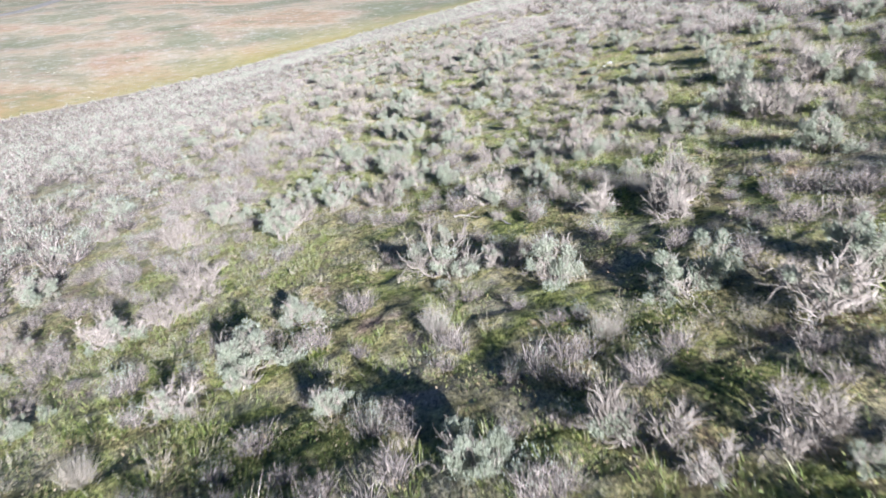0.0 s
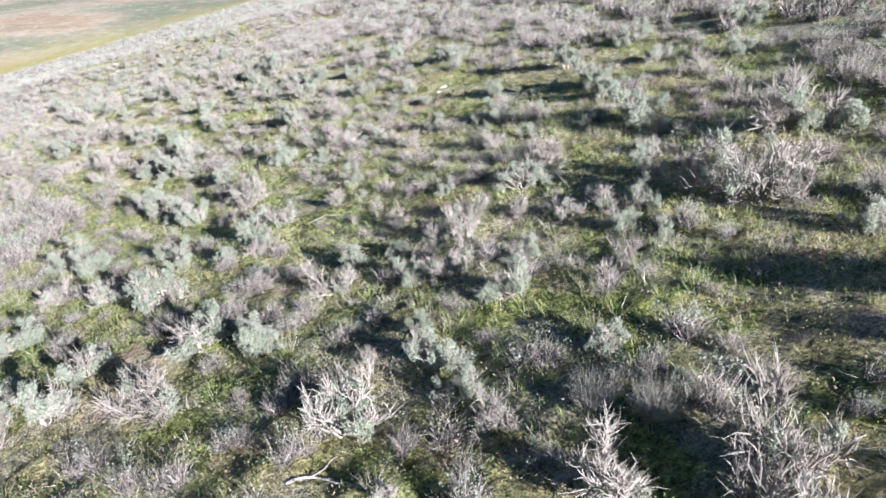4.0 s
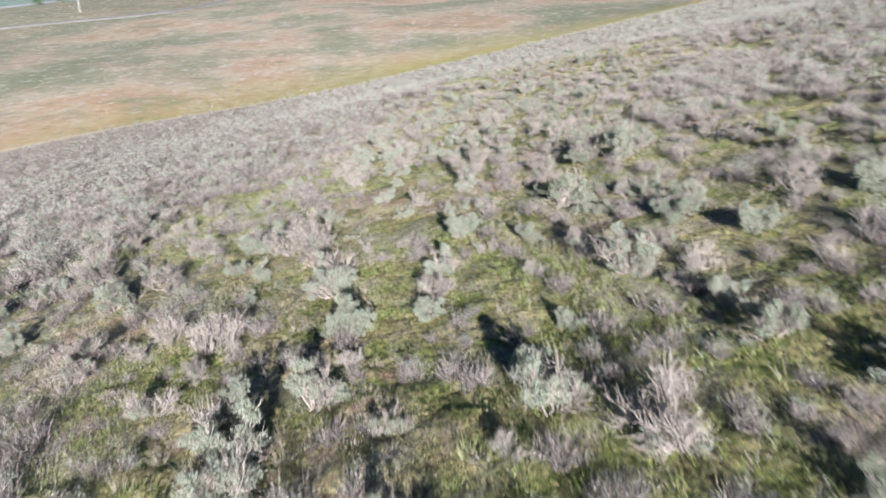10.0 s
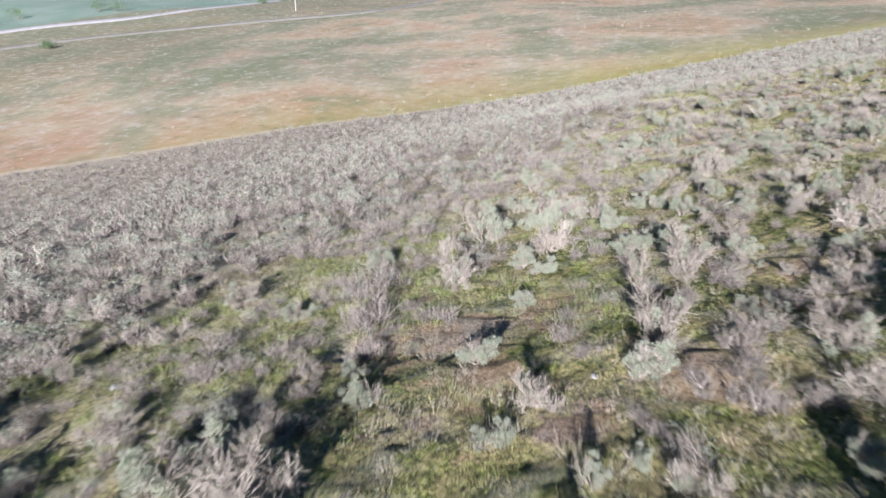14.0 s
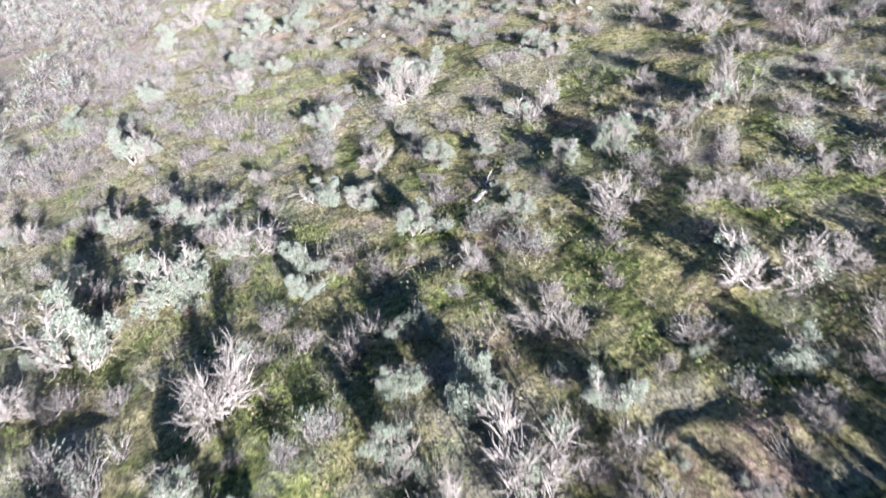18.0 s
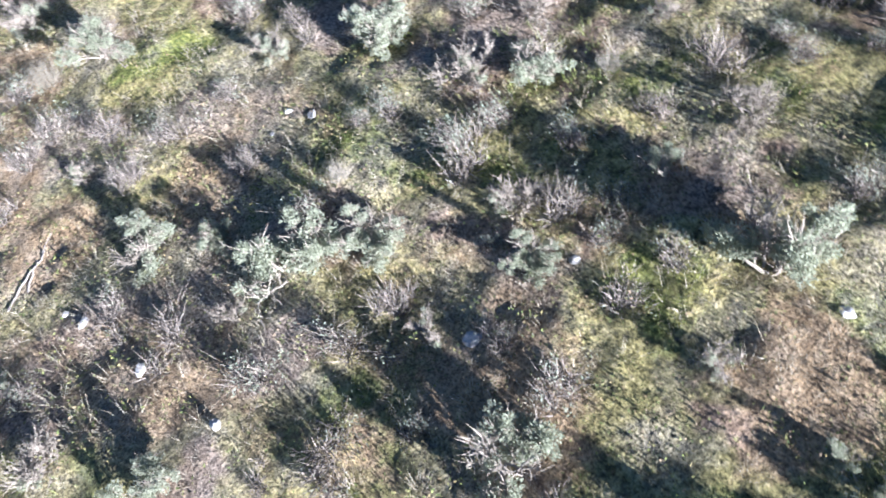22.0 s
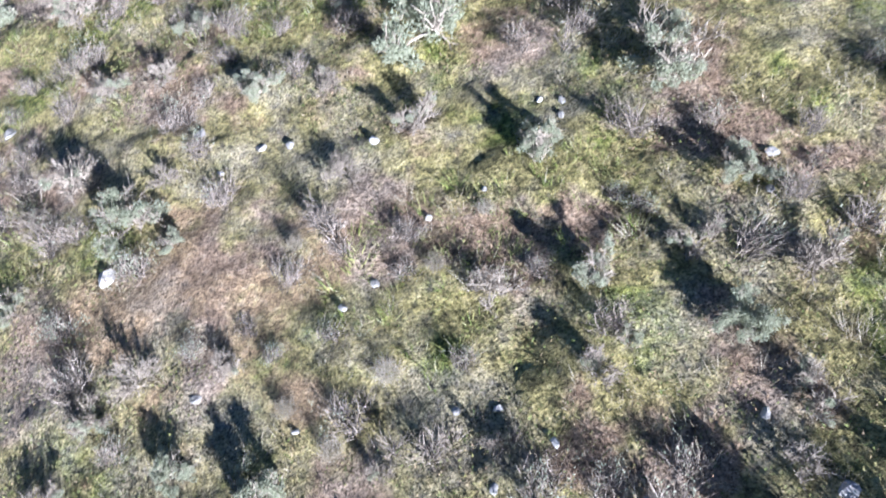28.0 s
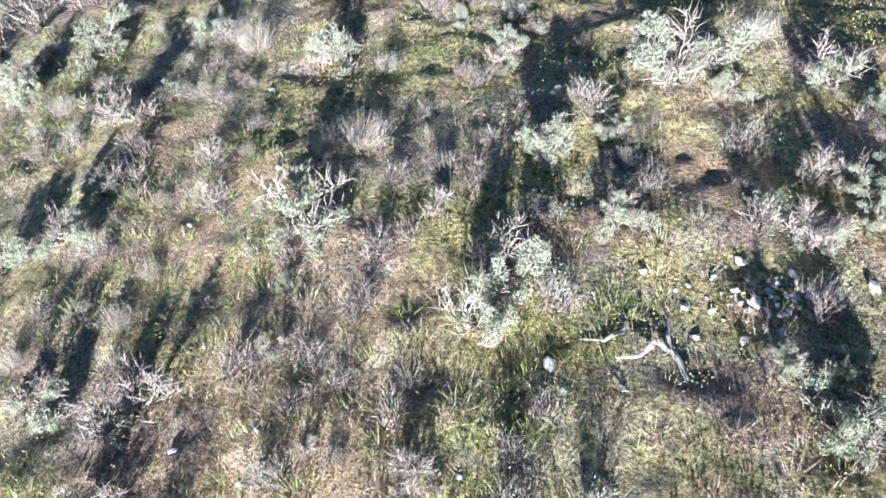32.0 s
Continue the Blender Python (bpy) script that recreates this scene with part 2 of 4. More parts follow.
# ---------------------------------------------------------------- the lie of the land
def lattice(x, y, seed):
    h = (np.int64(x) * 374761393 + np.int64(y) * 668265263 + seed * 982451653) & 0x7FFFFFFF
    h = ((h ^ (h >> 13)) * 1274126177) & 0x7FFFFFFF
    return ((h ^ (h >> 16)) & 0xFFFF) / 65535.0


def rough_of(x, y, size, seed):
    """Smooth random relief between 0 and 1 with features of that size in metres."""
    x, y = np.asarray(x, float) / size, np.asarray(y, float) / size
    i, j = np.floor(x), np.floor(y)
    u, v = x - i, y - j
    u, v = u * u * (3 - 2 * u), v * v * (3 - 2 * v)
    i, j = i.astype(np.int64), j.astype(np.int64)
    a, b = lattice(i, j, seed), lattice(i + 1, j, seed)
    c, d = lattice(i, j + 1, seed), lattice(i + 1, j + 1, seed)
    return (a * (1 - u) + b * u) * (1 - v) + (c * (1 - u) + d * u) * v


SWELL = (0.33, -0.216, -0.232, 0.064, -0.142, -0.285, 0.783, -0.224)


def land(x, y):
    """Height of the ground: a side slope with gentle swells, and the opposite hillside past the draw."""
    x, y = np.asarray(x, float), np.asarray(y, float)
    near = 0.249 * x - 0.05 * y + 0.963
    for k, s in enumerate(SWELL):
        near = near + s * np.exp(-(((y - 14.0 * k) / 11.0) ** 2) - ((x + 2.0) / 24.0) ** 2)
    yy = y - 124.0
    far = -16.5 + 0.0406 * np.clip(x + 58.0, -150, 150) + np.where(yy < 90, 0.0812 * yy, 7.3 + 0.02 * np.minimum(yy - 90, 400))
    far = far + 2.2 * (rough_of(x, y, 45.0, 5) - 0.5)
    d = np.clip((near - far) / 1.5, -30, 30)
    h = far + 1.5 * np.logaddexp(0.0, d)
    fade = np.exp(-((np.maximum(np.abs(x + 2) - 25, 0) / 25) ** 2) - (np.maximum(np.abs(y - 50) - 60, 0) / 25) ** 2)
    return h + fade * (0.16 * (rough_of(x, y, 2.3, 1) - 0.5) + 0.10 * (rough_of(x, y, 0.8, 2) - 0.5) + 0.08 * (rough_of(x, y, 0.33, 3) - 0.5) + 0.045 * (rough_of(x + 0.4 * y, y - 0.3 * x, 0.19, 4) - 0.5))


def spread(lo, hi, step, grow, reach):
    mid = np.arange(lo, hi + step / 2, step)
    out, s, v = [], step, 0.0
    while v < reach:
        s *= grow
        v += s
        out.append(v)
    out = np.array(out)
    return np.concatenate([lo - out[::-1], mid, hi + out])


def mesh_of(name, verts, tris, mats, index=None, smooth=False):
    me = bpy.data.meshes.new(name)
    n, k = len(verts), len(tris)
    width = tris.shape[1]
    me.vertices.add(n)
    me.vertices.foreach_set("co", np.ascontiguousarray(verts, dtype=np.float32).ravel())
    me.loops.add(k * width)
    me.loops.foreach_set("vertex_index", np.ascontiguousarray(tris, dtype=np.int32).ravel())
    me.polygons.add(k)
    me.polygons.foreach_set("loop_start", np.arange(0, k * width, width, dtype=np.int32))
    for m in mats:
        me.materials.append(m)
    if index is not None:
        me.polygons.foreach_set("material_index", np.ascontiguousarray(index, dtype=np.int32))
    me.polygons.foreach_set("use_smooth", np.full(k, smooth))
    me.update(calc_edges=True)
    me.validate()
    return me


gx, gy = spread(-11.0, 9.0, 0.1, 1.08, 2500.0), spread(2.0, 93.0, 0.1, 1.08, 2500.0)
X, Y = np.meshgrid(gx, gy)
gv = np.stack([X.ravel(), Y.ravel(), land(X, Y).ravel()], 1)
nx, ny = len(gx), len(gy)
q = (np.arange(ny - 1)[:, None] * nx + np.arange(nx - 1)[None, :]).ravel()
ground = new("ground", mesh_of("ground", gv, np.stack([q, q + 1, q + nx + 1, q + nx], 1), [GROUND], smooth=True))
BARE = [(-5.5, 43.4, 0.7), (-3.6, 44.7, 0.8), (-4.0, 42.3, 0.5), (-1.3, 42.7, 0.4), (-5.8, 65.0, 0.8), (-3.4, 65.5, 0.8), (-7.4, 64.1, 0.9), (-6.2, 68.0, 0.8),
        (-3.9, 64.4, 0.7), (-4.7, 63.2, 0.8), (-9.9, 70.2, 0.8), (-2.1, 61.3, 0.4), (-0.1, 60.2, 0.4), (-5.2, 83.7, 0.9), (-4.9, 83.0, 0.7), (-8.6, 85.6, 0.6),
        (-7.5, 85.0, 0.7), (-2.2, 86.9, 0.5), (-4.7, 82.3, 0.7), (5.6, 28.0, 0.6), (9.7, 23.0, 0.6), (3.5, 19.2, 0.5), (-4.9, 44.0, 0.9), (-7.9, 34.5, 1.0), (-4.7, 75.7, 0.6)]
BARE += [(-3.8, 45.3, 0.8), (-5.9, 43.7, 0.8), (-4.0, 42.4, 0.6), (-1.2, 42.8, 0.5), (-9.0, 48.0, 0.7), (-2.1, 61.2, 0.5), (-0.1, 60.2, 0.45), (-5.7, 65.0, 0.5), (-4.6, 63.0, 0.5), (-0.2, 59.8, 0.4), (-5.9, 66.6, 0.7), (-3.0, 65.5, 0.5)]
bare_share = np.zeros(len(gv))
for bx, by, br in BARE:  # trampled and eroded spots
    bare_share = np.maximum(bare_share, np.exp(-(((gv[:, 0] - bx) ** 2 + (gv[:, 1] - by) ** 2) / (br * 1.15) ** 2)))
ground.data.attributes.new("bare", "FLOAT", "POINT").data.foreach_set("value", bare_share.astype(np.float32))
tagged(ground, "sloping hillside of reddish soil, moss and short green turf", "hillside", kind="structure")


# ---------------------------------------------------------------- plant shapes
def tubes(lines, sides=3):
    """One mesh of thin tapering tubes, each given as points and radii."""
    vs, fs, base = [], [], 0
    for pts, rad in lines:
        pts = np.asarray(pts)
        n = len(pts)
        d = np.gradient(pts, axis=0)
        d /= np.linalg.norm(d, axis=1, keepdims=True) + 1e-9
        up = np.where(np.abs(d[:, 2:3]) > 0.9, np.array([[1.0, 0, 0]]), np.array([[0, 0, 1.0]]))
        a = np.cross(d, up)
        a /= np.linalg.norm(a, axis=1, keepdims=True) + 1e-9
        b = np.cross(d, a)
        ang = np.arange(sides) * 2 * np.pi / sides
        ring = pts[:, None] + (np.cos(ang)[None, :, None] * a[:, None] + np.sin(ang)[None, :, None] * b[:, None]) * np.asarray(rad)[:, None, None]
        vs.append(ring.reshape(-1, 3))
        for i in range(n - 1):
            for s in range(sides):
                p, q2 = base + i * sides + s, base + i * sides + (s + 1) % sides
                fs.append((p, q2, q2 + sides))
                fs.append((p, q2 + sides, p + sides))
        base += n * sides
    return np.concatenate(vs), np.array(fs)


def ribbons(lines, rng):
    """Fine twigs of three points each, as narrow folded strips."""
    p = np.array([a for a, _ in lines])
    w = np.array([b for _, b in lines])[:, :, None]
    side = np.cross(p[:, 2] - p[:, 0], rng.normal(size=(len(p), 3)))
    side = (side / (np.linalg.norm(side, axis=1, keepdims=True) + 1e-9))[:, None]
    v = np.concatenate([p + side * w, p - side * w], 1).reshape(-1, 3)
    k = np.arange(len(p))[:, None] * 6
    return v, np.concatenate([k + f for f in ([0, 3, 4], [0, 4, 1], [1, 4, 2])])


def spikes(root, way, length, width, rng, face=None):
    """Blades or small leaves: one narrow triangle each, turned at random or towards face."""
    n = len(root)
    way = way / (np.linalg.norm(way, axis=1, keepdims=True) + 1e-9)
    side = np.cross(way, rng.normal(size=(n, 3)) if face is None else face)
    side /= np.linalg.norm(side, axis=1, keepdims=True) + 1e-9
    length, width = np.asarray(length).reshape(-1, 1), np.asarray(width).reshape(-1, 1)
    v = np.stack([root + side * width * 0.5, root - side * width * 0.5, root + way * length], 1).reshape(-1, 3)
    return v, np.arange(3 * n).reshape(-1, 3)


def blades(root, way, length, width, rng, bend=0.25):
    """Narrow pointed leaves: four corners each, from root along way."""
    n = len(root)
    way = way / (np.linalg.norm(way, axis=1, keepdims=True) + 1e-9)
    side = np.cross(way, rng.normal(size=(n, 3)))
    side /= np.linalg.norm(side, axis=1, keepdims=True) + 1e-9
    nor = np.cross(way, side)
    length, width = np.asarray(length).reshape(-1, 1), np.asarray(width).reshape(-1, 1)
    mid = root + way * length * 0.5 + nor * length * bend * 0.25
    tip = root + way * length - nor * length * bend * 0.15
    v = np.stack([root, mid + side * width * 0.5, tip, mid - side * width * 0.5], 1).reshape(-1, 3)
    k = np.arange(n)[:, None] * 4
    return v, np.concatenate([k + [0, 1, 3], k + [1, 2, 3]])


def crooked(rng, start, way, length, r0, r1, steps, jitter, lift=0.0):
    pts, p, d = [start], start, way / np.linalg.norm(way)
    for _ in range(steps):
        d = d + rng.normal(size=3) * jitter + np.array([0, 0, lift])
        d /= np.linalg.norm(d)
        p = p + d * length / steps
        pts.append(p)
    return np.array(pts), np.linspace(r0, r1, steps + 1), d


def sage_shape(seed, leafy, limbs=8, forks=6, twigs=6, dense=90):
    """A sagebrush about 0.66 m across: gnarled limbs from one stump that spread and turn up, forked twigs, soft leaf masses at the ends of some limbs."""
    rng = np.random.default_rng(seed)
    wood, mid, thin, ends = [], [], [], []
    lean = rng.normal(size=2) * 0.2
    share = leafy * rng.choice([0.1, 0.7, 1.4, 2.0], limbs)  # some limbs carry far more leaves than others
    for i in range(limbs):
        ang = 2 * np.pi * (i + rng.uniform(-0.45, 0.45)) / limbs
        way = np.array([math.cos(ang) + lean[0], math.sin(ang) + lean[1], rng.uniform(0.25, 1.5)])
        ln = rng.uniform(0.16, 0.33)
        pts, rad, d = crooked(rng, np.array([0, 0, -0.03]) + rng.normal(size=3) * 0.02, way, ln, 0.0095, 0.0032, 6, 0.27, 0.07)
        wood.append((pts, rad))
        for k in range(forks):
            at = rng.integers(2, 7)
            w2 = pts[min(at + 1, 6)] - pts[at - 1]
            w2 = w2 / np.linalg.norm(w2) + rng.normal(size=3) * 0.55 + np.array([0, 0, 0.3])
            p2, r2, d2 = crooked(rng, pts[at], w2, rng.uniform(0.06, 0.16), 0.0034, 0.0016, 3, 0.30, 0.10)
            mid.append((p2, r2))
            ends.append((p2[-1], p2[2], share[i]))
            for j in range(twigs):
                s3 = p2[rng.integers(1, 4)] + rng.normal(size=3) * 0.006
                w3 = d2 + rng.normal(size=3) * 0.55 + np.array([0, 0, 0.25])
                p3, r3, d3 = crooked(rng, s3, w3, rng.uniform(0.045, 0.15), 0.0025, 0.0011, 2, 0.35, 0.10)
                thin.append((p3, r3))
    v1, t1 = tubes(mid, 3)
    v2, t2 = ribbons(thin, rng)
    crown = (np.concatenate([v1, v2]), np.concatenate([t1, t2 + len(v1)]))
    roots, ways, outs = [], [], []
    for p, q2, sh in ends:
        if rng.uniform() > sh:
            continue
        for _ in range(4):
            c = q2 + (p - q2) * rng.uniform(0.2, 1.5) + rng.normal(size=3) * 0.024
            n = int(dense * rng.uniform(0.6, 1.3))
            o = rng.normal(size=(n, 3))
            o /= np.linalg.norm(o, axis=1, keepdims=True)
            r = rng.uniform(0.024, 0.050) * rng.uniform(0.3, 1.0, (n, 1)) ** 0.5
            roots.append(c + o * r * np.array([1.0, 1.0, 0.8]))
            ways.append(o * 0.6 + np.array([0, 0, 0.5]) + rng.normal(size=(n, 3)) * 0.6)
            outs.append(o + np.array([0, 0, 0.4]) + rng.normal(size=(n, 3)) * 0.45)
    leaf = None
    if roots:
        roots, ways, outs = np.concatenate(roots), np.concatenate(ways), np.concatenate(outs)
        n = len(roots)
        leaf = spikes(roots, ways, rng.uniform(0.013, 0.025, n), rng.uniform(0.0060, 0.0100, n), rng, outs)
    return [tubes([w], 5) for w in wood], crown, leaf


def tuft_shape(seed, count=800, spread_out=0.75):
    """A bunch of dry grass about 0.4 m high."""
    rng = np.random.default_rng(seed)
    a = rng.uniform(0, 2 * np.pi, count)
    r = np.sqrt(rng.uniform(0, 1, count)) * 0.085
    root = np.stack([np.cos(a) * r, np.sin(a) * r, np.full(count, -0.02)], 1)
    out = rng.uniform(0.05, spread_out, count)
    way = np.stack([np.cos(a) * out, np.sin(a) * out, np.ones(count)], 1) + rng.normal(size=(count, 3)) * 0.2
    return blades(root, way, rng.uniform(0.12, 0.44, count) * rng.uniform(0.6, 1.0, count), rng.uniform(0.0014, 0.0030, count), rng, 0.55)


def part(name, data, mat, parent, label=""):
    ob = new(name, mesh_of(name, data[0], data[1], [mat]))
    ob.parent = parent
    if label:
        ob["label"] = label
    return ob


SAGE_LABELS = (
    "silvery green sagebrush with dense leaves on the slope",
    "half-leafed sagebrush with grey crooked branches",
    "leafless dry grey shrub with bare pale twigs",
)


def sagebrush(seed, kind):
    leafy, limbs, forks, twigs = ((0.85, 9, 6, 8), (0.38, 8, 7, 13), (0.04, 9, 9, 17))[kind]
    wood, crown, leaf = sage_shape(seed, leafy, limbs, forks, twigs)
    root = new("leafless_shrub" if kind == 2 else "sagebrush")
    root.empty_display_size = 0.2
    tagged(root, SAGE_LABELS[kind], "shrub" if kind == 2 else "sagebrush", "leafless shrubs on the hillside" if kind == 2 else "sagebrush on the hillside")
    for limb in wood:
        part("branch", limb, BARK, root)
    tagged(part("crown", crown, BARK, root, "tangle of fine grey twigs"), kind="stuff")
    if leaf is not None:
        tagged(part("foliage", leaf, SAGE_LEAF, root, "silvery green leaf tufts"), kind="stuff")
    return root


def grass_tuft(seed):
    root = new("dry_grass_tuft", mesh_of("dry_grass_tuft", *tuft_shape(seed), [STRAW]))
    return tagged(root, "tuft of dry straw-coloured bunchgrass", "grass tuft", "bunchgrass tufts")


rng = np.random.default_rng(11)
MODELS = {
    0: [sagebrush(21 + i, 0) for i in range(5)],
    1: [sagebrush(41 + i, 1) for i in range(6)],
    2: [sagebrush(61 + i, 2) for i in range(6)],
    3: [grass_tuft(81 + i) for i in range(3)],
}
used = {id(o): False for k in MODELS.values() for o in k}
placed = []  # x, y, reach of every plant set by hand


def plant(kind, x, y, across, stretch=1.06):
    """One plant on the ground; across in metres. The first use of a model takes the model itself."""
    ob = MODELS[kind][rng.integers(len(MODELS[kind]))]
    size = across / (0.66 if kind < 3 else 0.50)
    z = float(land(x, y))
    m = Matrix.LocRotScale((x, y, z), Euler((rng.normal() * 0.06, rng.normal() * 0.06, rng.uniform(0, 6.28))), (size, size, size * stretch * (0.85 if y > 58 else 1.0) * rng.uniform(0.9, 1.1)))
    if not used[id(ob)]:
        used[id(ob)] = True
        ob.matrix_basis = m
    else:
        ob = copy_thing(ob, Matrix())
        ob.matrix_basis = m
    placed.append((x, y, across / 2))
    return ob


# ---------------------------------------------------------------- dirt road and far things past the draw
def road_ribbon(line, half, lift):
    pts = np.array(line, float)
    s = np.linspace(0, len(pts) - 1, 160)
    i = np.minimum(s.astype(int), len(pts) - 2)
    u = (s - i)[:, None]
    a, b, c, d = pts[np.maximum(i - 1, 0)], pts[i], pts[i + 1], pts[np.minimum(i + 2, len(pts) - 1)]
    p = 0.5 * (2 * b + (c - a) * u + (2 * a - 5 * b + 4 * c - d) * u * u + (3 * b - a - 3 * c + d) * u ** 3)
    t = np.gradient(p, axis=0)
    t /= np.linalg.norm(t, axis=1, keepdims=True)
    side = np.stack([-t[:, 1], t[:, 0]], 1)
    rows = []
    for o in (-half - 1.4, -half, 0.0, half, half + 1.4):
        q3 = p + side * o
        rows.append(np.column_stack([q3, land(q3[:, 0], q3[:, 1]) + (lift if abs(o) <= half else -0.3)]))
    v = np.stack(rows, 1).reshape(-1, 3)
    k = (np.arange(159)[:, None] * 5 + np.arange(4)[None, :]).ravel()
    return v, np.stack([k, k + 1, k + 6, k + 5], 1)


m_road, nt, b = material("dirt_road", 0.95, 0.1)
geo = nt.nodes.new("ShaderNodeNewGeometry").outputs["Position"]
nt.links.new(ramp(nt, noise_of(nt, geo, 0.5, 5, 0.7), [(0.3, (0.24, 0.22, 0.20)), (0.7, (0.36, 0.335, 0.31))]), b.inputs["Base Color"])
v, fq = road_ribbon([(-300, 60), (-262, 118), (-236, 160), (-222, 184), (-210, 200), (-203, 220), (-203, 252), (-210, 330), (-225, 480)], 2.0, 0.35)
tagged(new("road", mesh_of("road", v, fq, [m_road], smooth=True)), "pale dusty dirt road crossing the valley", "road", kind="structure")
m_track, nt, b = material("old_dirt_track", 0.95, 0.1)
geo = nt.nodes.new("ShaderNodeNewGeometry").outputs["Position"]
nt.links.new(ramp(nt, noise_of(nt, geo, 0.4, 5, 0.7), [(0.3, (0.16, 0.148, 0.115)), (0.7, (0.235, 0.21, 0.175))]), b.inputs["Base Color"])
v, fq = road_ribbon([(-232, 96), (-216, 126), (-203, 146), (-194, 161), (-182, 176), (-160, 189), (-141, 201), (-130, 210), (-127, 223), (-132, 257), (-150, 320)], 1.3, 0.3)
tagged(new("dirt_track", mesh_of("dirt_track", v, fq, [m_track], smooth=True)), "greyish old dirt track curving over the far slope", "track", kind="structure")


def pole(x, y):
    root = new("utility_pole")
    root.location = (x, y, float(land(x, y)))
    tagged(root, "weathered wooden utility pole in the far valley", "pole")
    part("shaft", tubes([([(0, 0, -0.5), (0, 0, 4.0), (0, 0, 8.5)], (0.17, 0.15, 0.11))], 8), WOOD_WHITE, root)
    part("crossarm", tubes([([(-1.1, 0, 7.9), (0, 0, 7.92), (1.1, 0, 7.9)], (0.07, 0.07, 0.07))], 4), WOOD_WHITE, root)


pole(-157.0, 216.0)

DARK_LEAF = plant_material("dark_shrub_leaf", [(0.0, (0.05, 0.08, 0.03)), (1.0, (0.12, 0.17, 0.07))], False, 3, 0.8)


def far_shrub(x, y, size, seed):
    r = np.random.default_rng(seed)
    root = new("roadside_shrub")
    root.location = (x, y, float(land(x, y)))
    tagged(root, "dark green bushy shrub beside the dirt road", "shrub", "shrubs by the road")
    lines = [crooked(r, np.zeros(3), np.array([math.cos(a), math.sin(a), 1.4]), size * 0.5, 0.06, 0.02, 3, 0.2)[:2] for a in np.linspace(0, 5.4, 7)]
    part("trunk", tubes(lines, 4), BARK, root)
    n = 900
    c = r.normal(size=(26, 3)) * np.array([0.36, 0.36, 0.2]) * size + np.array([0, 0, 0.5 * size])
    at = c[r.integers(0, 26, n)] + r.normal(size=(n, 3)) * 0.12 * size
    at[:, 2] = np.maximum(at[:, 2], 0.05)
    part("crown", blades(at, r.normal(size=(n, 3)), r.uniform(0.15, 0.35, n), r.uniform(0.1, 0.2, n), r), DARK_LEAF, root)


for k, (x, y, s) in enumerate([(-199, 246, 2.6), (-198, 257, 2.8), (-257, 189, 4.5), (-238, 207, 4.0), (-231, 209, 3.4), (-256, 176, 4.2), (-183, 151, 2.2)]):
    far_shrub(x, y, s, 300 + k)


# ---------------------------------------------------------------- stones and bleached wood
def rock_shape(seed, cuts=2):
    r = np.random.default_rng(seed)
    bm = bmesh.new()
    bmesh.ops.create_icosphere(bm, subdivisions=cuts, radius=0.5)
    ways = r.normal(size=(9, 3))
    ways /= np.linalg.norm(ways, axis=1, keepdims=True)
    cut = r.uniform(0.24, 0.42, 9)
    st = np.array([1.0, r.uniform(0.55, 0.85), r.uniform(0.35, 0.55)])
    for vert in bm.verts:
        p = np.array(vert.co)
        for w, c in zip(ways, cut):
            d = p @ w
            if d > c:
                p = p - w * (d - c) * 0.9
        p = p * st + r.normal(size=3) * 0.012
        vert.co = Vector(p)
    v = np.array([vert.co[:] for vert in bm.verts])
    t = np.array([[q2.index for q2 in f.verts] for f in bm.faces])
    bm.free()
    return mesh_of("rock", v, t, [ROCK])


ROCKS = [rock_shape(500 + i) for i in range(7)]


def rock(x, y, across):
    ob = new("rock", ROCKS[rng.integers(len(ROCKS))])
    s = across / 0.86
    ob.matrix_basis = Matrix.LocRotScale((x, y, float(land(x, y)) + 0.06 * s), Euler((rng.normal() * 0.2, rng.normal() * 0.2, rng.uniform(0, 6.28))), (s, s, s))
    size = "small" if across < 0.12 else "fist-sized" if across < 0.2 else "large"
    tagged(ob, f"{size} pale whitish angular stone lying in the grass", "stone", "stones on the slope")
    if across > 0.09:
        placed.append((x, y, 0.12))


for x, y, across in [
    (9.27, 28.11, 0.18), (6.31, 29.44, 0.15), (-5.98, 29.75, 0.09), (6.15, 29.82, 0.18), (6.61, 29.88, 0.28), (-10.02, 41.05, 0.17), (-2.35, 42.50, 0.10), (-9.19, 48.77, 0.13), (0.40, 60.28, 0.13), (-2.14, 61.63, 0.18), (-1.06, 61.82, 0.14), (-4.49, 61.97, 0.15), (-5.05, 62.93, 0.16), (-5.53, 63.82, 0.15), (-5.71, 64.05, 0.08), (-2.55, 65.00, 0.13), (-3.04, 65.01, 0.06), (-2.78, 65.20, 0.10), (-1.94, 67.68, 0.19), (-1.52, 70.18, 0.14), (-9.68, 70.55, 0.17), (-11.26, 71.78, 0.22), (1.29, 72.22, 0.17), (-0.10, 72.50, 0.08), (-10.77, 72.60, 0.16), (3.44, 72.66, 0.12), (-1.26, 72.83, 0.11), (0.98, 72.93, 0.12), (-0.69, 73.10, 0.11)]:
    rock(x, y, across)
